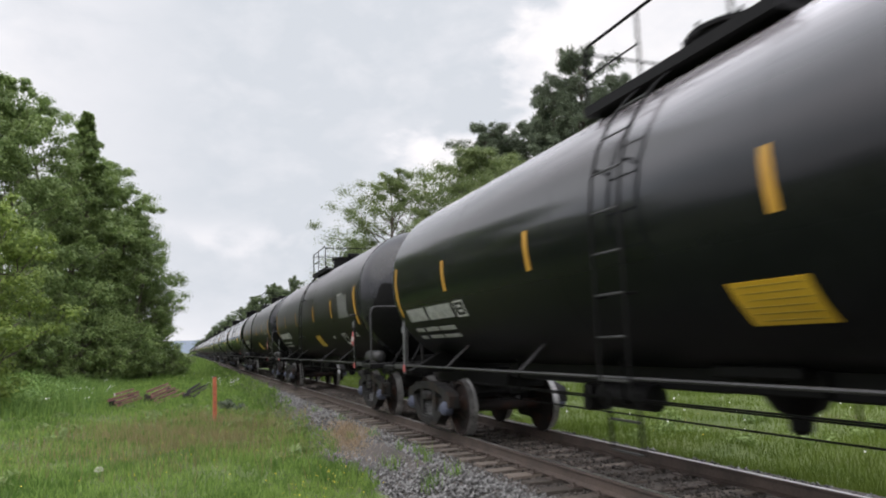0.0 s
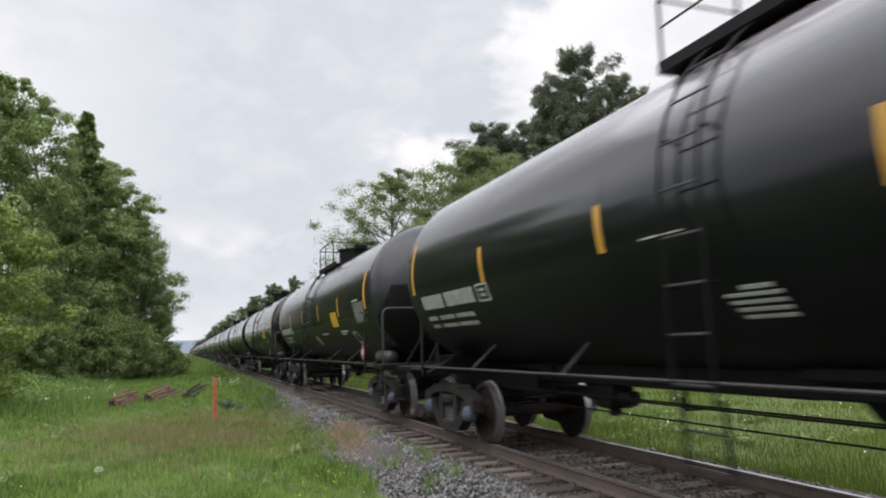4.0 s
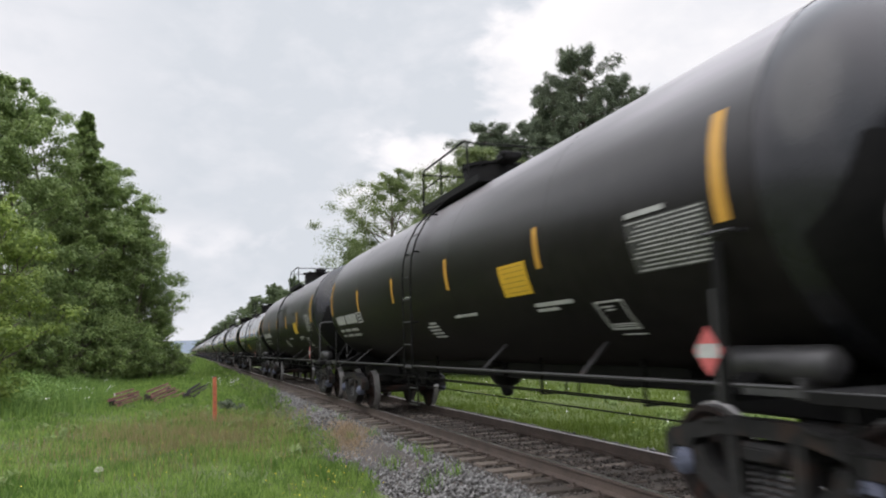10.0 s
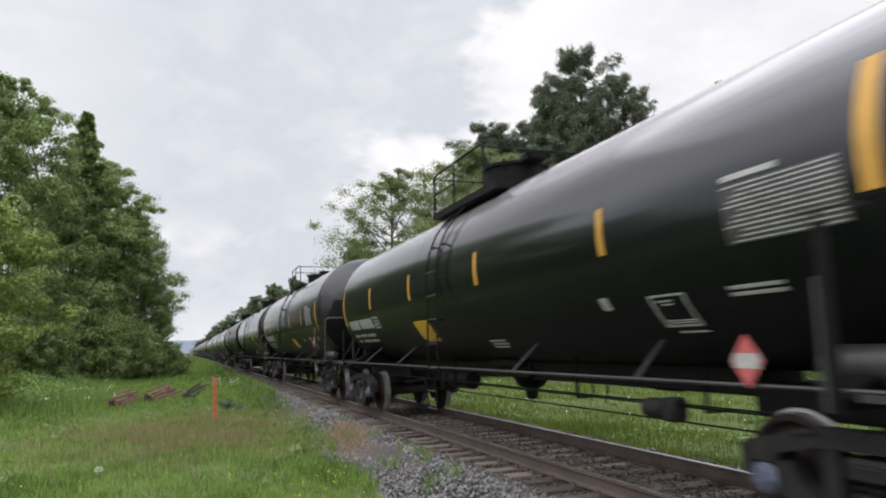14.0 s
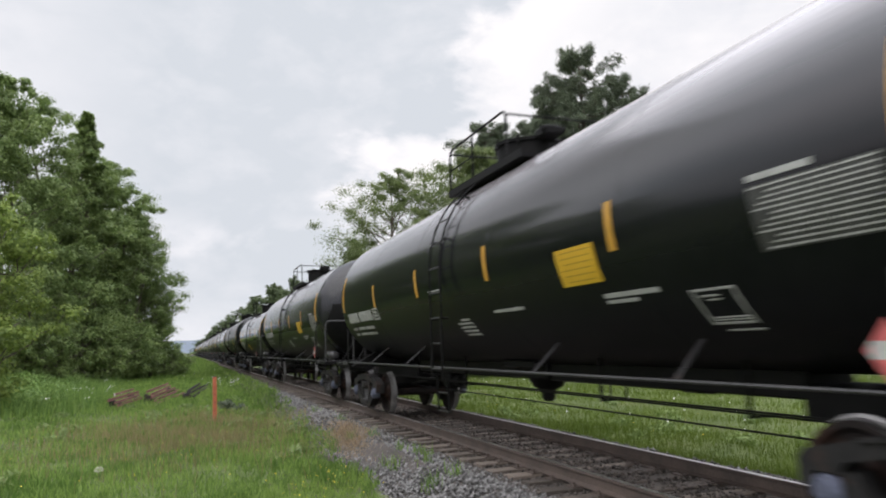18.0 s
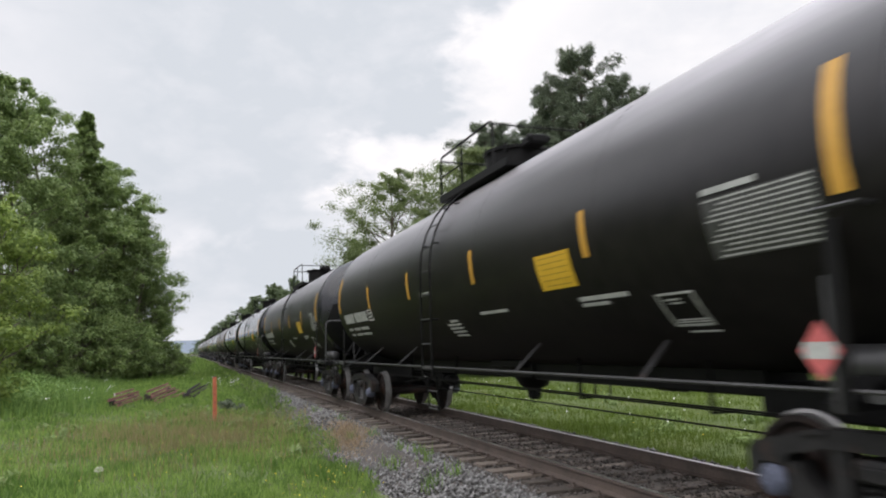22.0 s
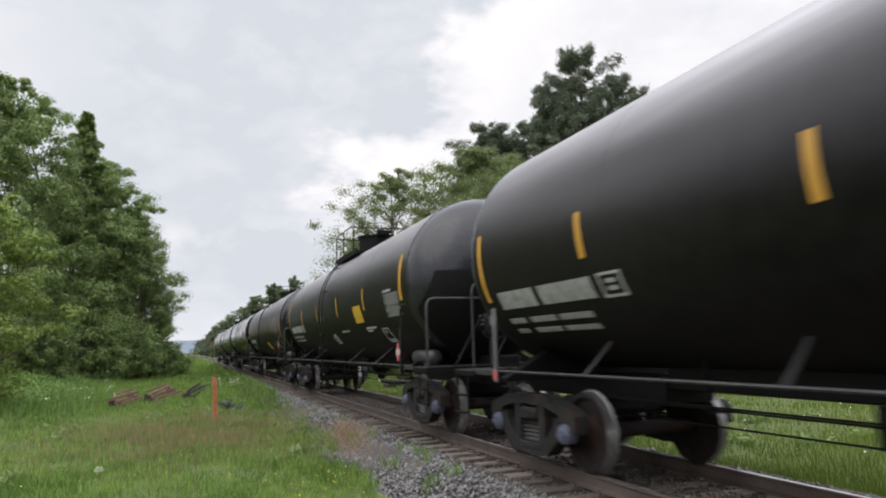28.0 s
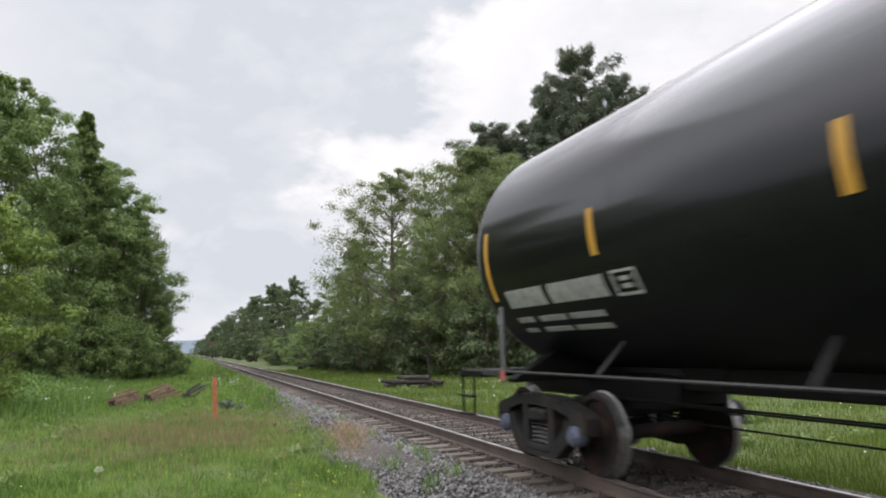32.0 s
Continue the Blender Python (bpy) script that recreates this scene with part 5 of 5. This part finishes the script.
def build_stones():
    """Crushed stone on the shoulders and between the ties."""
    rng = np.random.default_rng(31)
    n = 42000
    y = np.where(rng.uniform(0, 1, n) < 0.12, rng.uniform(-12, 5, n), 4.5 * np.exp(rng.uniform(0, 1, n) * math.log(60 / 4.5)))
    x = np.where(rng.uniform(0, 1, n) < 0.70, -2.75 + 1.45 * rng.uniform(0, 1, n), np.where(rng.uniform(0, 1, n) < 0.3, 1.25 + 1.3 * rng.uniform(0, 1, n), rng.uniform(-1.3, 0.7, n)))
    z = np.interp(x, [-2.75, -2.1, -1.75, -1.3, -0.75, 0, 0.75, 1.3, 1.75, 2.1, 2.75], [-0.62, -0.40, -0.235, -0.215, -0.225, -0.20, -0.225, -0.215, -0.235, -0.40, -0.62])
    r = rng.uniform(0.013, 0.034, n) * (0.85 + np.maximum(y, 0) / 60)
    z = z + np.where(np.abs(x) < 0.68, 0.022, 0.0)
    base = np.array([(1, 0, 0), (0, 1, 0), (-1, 0, 0), (0, -1, 0), (0.1, 0.1, 0.8), (-0.1, 0, -0.8)])
    tri = np.array([(0, 1, 4), (1, 2, 4), (2, 3, 4), (3, 0, 4), (1, 0, 5), (2, 1, 5), (3, 2, 5), (0, 3, 5)])
    edge = np.interp(y, [8, 12, 16, 19, 24, 30, 40, 50], [2.75, 2.62, 2.44, 2.36, 2.1, 1.8, 1.6, 1.5])
    on = x > -edge
    x, y, z, r = x[on], y[on], z[on], r[on]
    n = len(x)
    jit = base[None] + rng.normal(0, 0.28, (n, 6, 3))
    a = rng.uniform(0, 2 * np.pi, n)
    rot = np.stack([np.stack([np.cos(a), -np.sin(a), 0 * a], 1), np.stack([np.sin(a), np.cos(a), 0 * a], 1), np.stack([0 * a, 0 * a, 1 + 0 * a], 1)], 1)
    co = np.einsum("nij,nkj->nki", rot, jit) * r[:, None, None] + np.stack([D + x, y, z + r * 0.35], 1)[:, None, :]
    dirty = np.abs(x) < 1.34 + rng.normal(0, 0.10, n)
    for name, pick, mat, label in (("ballast_stones", ~dirty, "stone", "loose grey crushed ballast stones"), ("dusty_ballast", dirty, "dirt", "brown dusty ballast between the rails")):
        k = int(pick.sum())
        f = (np.arange(k)[:, None, None] * 6 + tri[None]).reshape(-1, 3)
        tagged(arrays_ob(name, co[pick].reshape(-1, 3), f, M[mat]), label, "stones", kind="stuff")


def build_ties():
    """Weathered timber ties, each a piece of the track bed; spikes and plates where they can be seen."""
    bed = bpy.data.objects["ballast_bed"]
    rng = random.Random(4)
    kinds = []
    for k in range(6):
        bm = box(bmesh.new(), -1.3, 1.3, -0.115, 0.115, -0.14, 0.0, 0.012)
        for v in bm.verts:
            v.co += Vector((rng.uniform(-0.02, 0.02), rng.uniform(-0.008, 0.008), rng.uniform(-0.006, 0.004)))
        ob = mesh_ob("tie", bm, M["tie"])
        kinds.append(ob.data)
        bpy.data.objects.remove(ob)
    bm = bmesh.new()
    box(bm, -0.19, 0.19, -0.10, 0.10, -0.003, 0.012, 0.003)
    for x, y in ((-0.10, 0.05), (0.10, -0.05), (-0.15, -0.06), (0.15, 0.06)):
        box(bm, x - 0.016, x + 0.016, y - 0.016, y + 0.016, 0.0, 0.035, 0.004)
    ob = mesh_ob("tie_plate", bm, M["rail"])
    plate_me = ob.data
    bpy.data.objects.remove(ob)
    far = bmesh.new()
    for i in range(620):
        y = -14 + 0.51 * i + rng.uniform(-0.03, 0.03)
        dx = rng.uniform(-0.06, 0.06)
        if i < 290:
            tie = share("tie", kinds[i % 6], bed, D + dx, y, -0.176, Matrix.Rotation(radians(rng.uniform(-1.2, 1.2)), 4, "Z"))
            if 40 < i < 78:
                for q in (-0.7525, 0.7525):
                    share("tie_plate", plate_me, tie, q - dx, 0, 0.001)
        else:
            box(far, D + dx - 1.3, D + dx + 1.3, y - 0.115, y + 0.115, -0.3, -0.176)
    ob = mesh_ob("far_ties", far, M["tie"], bed)
    tagged(ob, "weathered ties far along the track", "", kind="stuff")


def build_lineside():
    # orange marker post
    post = new("marker_post")
    post.matrix_basis = pose(0.82, 21.2, ground_z(0.82, 21.2), 1, -1.5, 8)
    bm = box(bmesh.new(), -0.055, 0.055, -0.055, 0.055, -0.2, 1.28, 0.008)
    for v in bm.verts:
        if v.co.z > 1.2:
            v.co.x *= 0.85
    part("shaft", bm, M["orange"], post, smooth=False)
    part("cap", box(bmesh.new(), -0.05, 0.05, -0.055, 0.055, 1.275, 1.30, 0.006), M["bark"], post, "dark weathered top")
    tagged(post, "weathered orange wooden marker post standing in grass", "post")
    # stacks of rusty rail steel in the grass
    rng = random.Random(8)
    sec = [(0.75 * u, 0.62 * w) for u, w in [(-0.06, 0), (0.06, 0), (0.06, 0.012), (0.012, 0.03), (0.012, 0.10), (0.034, 0.11), (0.034, 0.14), (-0.034, 0.14), (-0.034, 0.11), (-0.012, 0.10), (-0.012, 0.03), (-0.06, 0.012)]]

    def slope_block(half, h0, h1):
        """A bearer whose top falls from h0 to h1."""
        bm = box(bmesh.new(), -half, half, -0.06, 0.06, -0.1, 0.0)
        for v in bm.verts:
            if v.co.z > -0.05:
                v.co.z = h0 if v.co.x < 0 else h1
        return bm

    def bar(length):
        bm = bmesh.new()
        ends = [[bm.verts.new((x, y, z)) for x, z in sec] for y in (-length / 2, length / 2)]
        for i in range(len(sec)):
            bm.faces.new((ends[0][i], ends[0][(i + 1) % len(sec)], ends[1][(i + 1) % len(sec)], ends[1][i]))
        bm.faces.new(ends[0][::-1]), bm.faces.new(ends[1])
        bmesh.ops.recalc_face_normals(bm, faces=bm.faces)
        return bm
    for (cx, cy, turn, length, count, mat, what) in ((-2.25, 32.2, -6.4, 5.2, 4, "rust", "red-brown rusty"), (-0.85, 35.0, -6.6, 8.2, 5, "rust", "red-brown rusty"), (0.58, 37.4, -6.6, 9.4, 3, "tieold", "grey-brown")):
        for k in range(count):
            x = cx + (k - (count - 1) / 2) * 0.15 + rng.uniform(-0.02, 0.02)
            y = cy - (k - (count - 1) / 2) * 0.9 + rng.uniform(-0.5, 0.5)
            z = ground_z(cx, cy) + 0.12 + 0.085 * (count - 1 - k)
            ob = mesh_ob("rail_length", bar(length * rng.uniform(0.85, 1.1)), M[mat])
            ob.matrix_basis = pose(x, y, z, 0, 0, turn + rng.uniform(-1.9, 1.9))
            tagged(ob, f"{what} rail length lying in a loose stack", "scrap rail", group="stacked rail lengths")
        for q in (-length * 0.36, length * 0.36):
            a = radians(turn)
            x, y = cx - math.sin(a) * q, cy + math.cos(a) * q
            ob = mesh_ob("timber_bearer", slope_block(0.15 * count / 2, 0.12 + 0.085 * (count - 1), 0.12), M["tieold"])
            ob.matrix_basis = pose(x, y, ground_z(cx, cy), 0, 0, turn)
            tagged(ob, "dark timber bearer under the stacked rails", "timber", group="timber bearers")
    # old timbers and scrap across the track
    def old_log(length, r):
        """A worn tie with rounded corners, a slight bow and split ends."""
        bm = bmesh.new()
        rings = []
        for i in range(8):
            u = i / 7
            rings.append([bm.verts.new(((r + rng.uniform(-0.012, 0.012)) * math.cos(a) + 0.03 * math.sin(u * 5), (u - 0.5) * length + (rng.uniform(-0.06, 0.06) if i in (0, 7) else 0),
                                        r + (r + rng.uniform(-0.012, 0.012)) * 0.9 * math.sin(a) + 0.02 * math.sin(u * 7))) for a in [math.pi * k / 5 + 0.3 for k in range(10)]])
        for p, q in zip(rings, rings[1:]):
            for k in range(10):
                bm.faces.new((p[k], p[(k + 1) % 10], q[(k + 1) % 10], q[k]))
        bm.faces.new(rings[0])
        bm.faces.new(rings[-1][::-1])
        bmesh.ops.recalc_face_normals(bm, faces=bm.faces)
        return bm
    for cx, cy, turn, length, lift in ((10.25, 33.3, 27, 3.5, 0.20), (10.75, 32.9, 33, 2.8, 0.20), (10.5, 33.0, 22, 2.3, 0.41), (11.9, 70.0, 13, 9.0, 0.24), (12.4, 69.0, 15, 7.0, 0.24)):
        ob = mesh_ob("old_tie", old_log(length, rng.uniform(0.11, 0.135)), M["tieold"])
        gz = ground_z(cx, cy)
        ob.matrix_basis = pose(cx, cy, gz + lift, 0, 0, turn)
        tagged(ob, "dark discarded timber tie lying in the grass", "timber", group="discarded ties")
        if lift > 0.3:
            continue
        for q in (-0.36 * length, 0.36 * length):
            a = radians(turn)
            x, y = cx - math.sin(a) * q, cy + math.cos(a) * q
            st = mesh_ob("tie_stub", old_log(0.7, 0.14), M["tieold"])
            st.matrix_basis = pose(x, y, gz - 0.03, 0, 0, turn + 84)
            tagged(st, "short dark timber block under old ties", "timber", group="timber blocks")
    # a signal far along the line, beyond the track
    st = new("signal_mast")
    st.matrix_basis = pose(8.5, 250, ground_z(8.5, 250))
    part("mast", rod(bmesh.new(), (0, 0, -0.1), (0, 0, 6.6), 0.10, 8), M["frame"], st)
    part("base", box(bmesh.new(), -0.4, 0.4, -0.3, 0.3, 0, 0.6, 0.05), M["frame"], st)
    part("target", box(bmesh.new(), -0.55, 0.55, -0.05, 0.05, 3.6, 5.6, 0.03), M["rust"], st, "faded red board")
    part("signal_head", box(bmesh.new(), -0.4, 0.4, -0.2, 0.2, 5.9, 7.2, 0.08), M["frame"], st)
    tagged(st, "far signal mast with a red board beyond the track", "signal")


M["weed"] = material("lush_weed", (0.085, 0.165, 0.03), (0.19, 0.29, 0.07), rough=0.6, scale=0.5, grain=3, bump=0, per_island=0.45, trans=0.35)
M["fescue"] = material("seeding_grass", (0.145, 0.135, 0.055), (0.27, 0.215, 0.105), rough=0.7, scale=0.8, grain=3, bump=0, per_island=0.5, trans=0.3)
M["weed_dark"] = material("rank_grass", (0.074, 0.115, 0.018), (0.132, 0.182, 0.034), rough=0.65, scale=0.5, grain=3, bump=0, per_island=0.14, trans=0.35, ior=1.2)
M["straw"] = material("dry_straw", (0.23, 0.165, 0.095), (0.36, 0.27, 0.17), rough=0.8, scale=1, grain=5, bump=0, per_island=0.5, trans=0.25)
M["dirt"] = material("dusty_stone", (0.034, 0.028, 0.024), (0.086, 0.074, 0.064), rough=0.95, scale=6, grain=30, bump=0.3, per_island=0.5)
M["butter"] = material("yellow_petal", (0.70, 0.52, 0.02), (0.80, 0.66, 0.06), rough=0.6, bump=0, per_island=0.3)
M["umbel"] = material("pale_umbel", (0.20, 0.22, 0.13), (0.29, 0.31, 0.21), rough=0.7, bump=0, per_island=0.3)
M["daisy"] = material("white_petal", (0.62, 0.62, 0.56), (0.82, 0.82, 0.78), rough=0.6, bump=0, per_island=0.3)
M["tieold"] = material("old_timber", (0.015, 0.012, 0.010), (0.042, 0.034, 0.028), rough=0.95, scale=2, grain=18, bump=0.4, per_object=0.3)


# ---- the drifting cloud deck, far behind everything ----
def build_clouds():
    """A shell of cloud round the far distance that drifts slowly sideways."""
    m = bpy.data.materials.new("cloud_deck")
    m.use_nodes = True
    t = m.node_tree
    t.nodes.clear()

    def calc(op, *args, clamp=False):
        n = t.nodes.new("ShaderNodeMath")
        n.operation, n.use_clamp = op, clamp
        for k, a in enumerate(args):
            if isinstance(a, (int, float)):
                n.inputs[k].default_value = a
            else:
                t.links.new(a, n.inputs[k])
        return n.outputs[0]

    def ease(x, lo, hi):
        n = t.nodes.new("ShaderNodeMapRange")
        n.interpolation_type = "SMOOTHSTEP"
        t.links.new(x, n.inputs[0])
        n.inputs[1].default_value, n.inputs[2].default_value = lo, hi
        return n.outputs[0]

    def fbm(vec, scale, detail, rough=0.5, warp=0.0):
        n = t.nodes.new("ShaderNodeTexNoise")
        n.inputs["Scale"].default_value, n.inputs["Detail"].default_value, n.inputs["Roughness"].default_value, n.inputs["Distortion"].default_value = scale, detail, rough, warp
        t.links.new(vec, n.inputs["Vector"])
        return n.outputs[0]

    tc = t.nodes.new("ShaderNodeTexCoord")
    sp = t.nodes.new("ShaderNodeSeparateXYZ")
    t.links.new(tc.outputs["Object"], sp.inputs[0])
    x, y, z = sp.outputs
    flat_r = calc("SQRT", calc("ADD", calc("MULTIPLY", x, x), calc("MULTIPLY", y, y)))
    az = calc("MULTIPLY", calc("ARCTAN2", x, y), 57.2958)          # degrees to the right of the line
    el = calc("MULTIPLY", calc("ARCTAN2", z, flat_r), 57.2958)
    cv = t.nodes.new("ShaderNodeCombineXYZ")
    t.links.new(calc("MULTIPLY", az, 0.1), cv.inputs[0])
    t.links.new(calc("MULTIPLY", el, 0.17), cv.inputs[1])
    v = cv.outputs[0]
    n1 = calc("SUBTRACT", fbm(v, 1.1, 6, 0.52, 0.3), 0.5)
    n2 = calc("SUBTRACT", fbm(v, 3.4, 7, 0.55, 0.2), 0.5)
    ragged = calc("ADD", calc("MULTIPLY", n1, 22.0), calc("MULTIPLY", n2, 6.5))
    # the bright bank to the right of a slanting edge
    edge = calc("SUBTRACT", az, calc("ADD", calc("MULTIPLY", el, 0.92), 1.5))
    bank = calc("MULTIPLY", ease(calc("ADD", edge, ragged), -3.0, 7.0), ease(calc("ADD", el, calc("MULTIPLY", ragged, 0.25)), 8.5, 14.5))
    rim = calc("MULTIPLY", ease(calc("ADD", edge, ragged), -2.0, 2.0), ease(calc("ADD", edge, ragged), 11.0, 3.0))
    puff = calc("MULTIPLY", rim, ease(el, 9.0, 13.5))
    veil = ease(calc("SUBTRACT", calc("MULTIPLY", az, -1.0), ragged), 1.0, 14.0)   # paler to the left
    strip = calc("MULTIPLY", ease(calc("ABSOLUTE", calc("ADD", calc("SUBTRACT", el, 9.6), calc("MULTIPLY", ragged, 0.30))), 2.0, 0.0), calc("MULTIPLY", ease(n1, -0.12, 0.12), 0.5))
    horizon = calc("MULTIPLY", ease(el, 5.5, 1.2), 0.42)
    light = calc("ADD", calc("MULTIPLY", bank, 0.62), calc("MULTIPLY", puff, 0.36))
    light = calc("ADD", light, calc("MULTIPLY", veil, 0.38))
    light = calc("ADD", light, calc("ADD", strip, horizon))
    light = calc("ADD", light, calc("ADD", calc("MULTIPLY", n1, 1.1), calc("MULTIPLY", n2, 0.45)))
    ramp = t.nodes.new("ShaderNodeValToRGB")
    r = ramp.color_ramp
    r.elements[0].position, r.elements[0].color = 0.0, (0.70, 0.735, 0.795, 1)
    r.elements[1].position, r.elements[1].color = 1.0, (1.06, 1.03, 1.045, 1)
    mid = r.elements.new(0.45)
    mid.color = (0.86, 0.865, 0.915, 1)
    t.links.new(calc("ADD", light, 0.06, clamp=True), ramp.inputs[0])
    em = t.nodes.new("ShaderNodeEmission")
    t.links.new(calc("ADD", calc("MULTIPLY", ease(az, -15.0, -30.0), 0.9), 1.0), em.inputs[1])   # towards the brighter west
    t.links.new(ramp.outputs[0], em.inputs[0])
    out = t.nodes.new("ShaderNodeOutputMaterial")
    t.links.new(em.outputs[0], out.inputs[0])
    na, ne = 60, 24
    co, f = [], []
    for j in range(ne + 1):
        e = radians(-1.0 + 39.0 * j / ne)
        for i in range(na + 1):
            a = radians(-32 + 110 * i / na)
            co.append((3000 * math.sin(a) * math.cos(e), 3000 * math.cos(a) * math.cos(e), 3000 * math.sin(e)))
    for j in range(ne):
        for i in range(na):
            k = j * (na + 1) + i
            f.append((k, k + na + 1, k + na + 2, k + 1))
    ob = arrays_ob("cloud_deck", np.array(co), np.array(f), m)
    ob.data.shade_smooth()
    ob.matrix_basis = pose(0, 0, -20)
    tagged(ob, "pale grey overcast with a bright cloud bank drifting slowly", "clouds", kind="structure")
    return ob


def drift(ob):
    walk(ob, [(t, pose(0, 0, -20, 0, 0, -3.6 + 7.2 * t / 32)) for t in (0, 8, 16, 24, 32)])


build_ground()
build_track()
build_backdrop()
CLOUDS = build_clouds()
build_woods()
build_lineside()
build_train()
build_grass()
build_dock_weeds()
build_flowers()
build_stones()
build_ties()
motions()
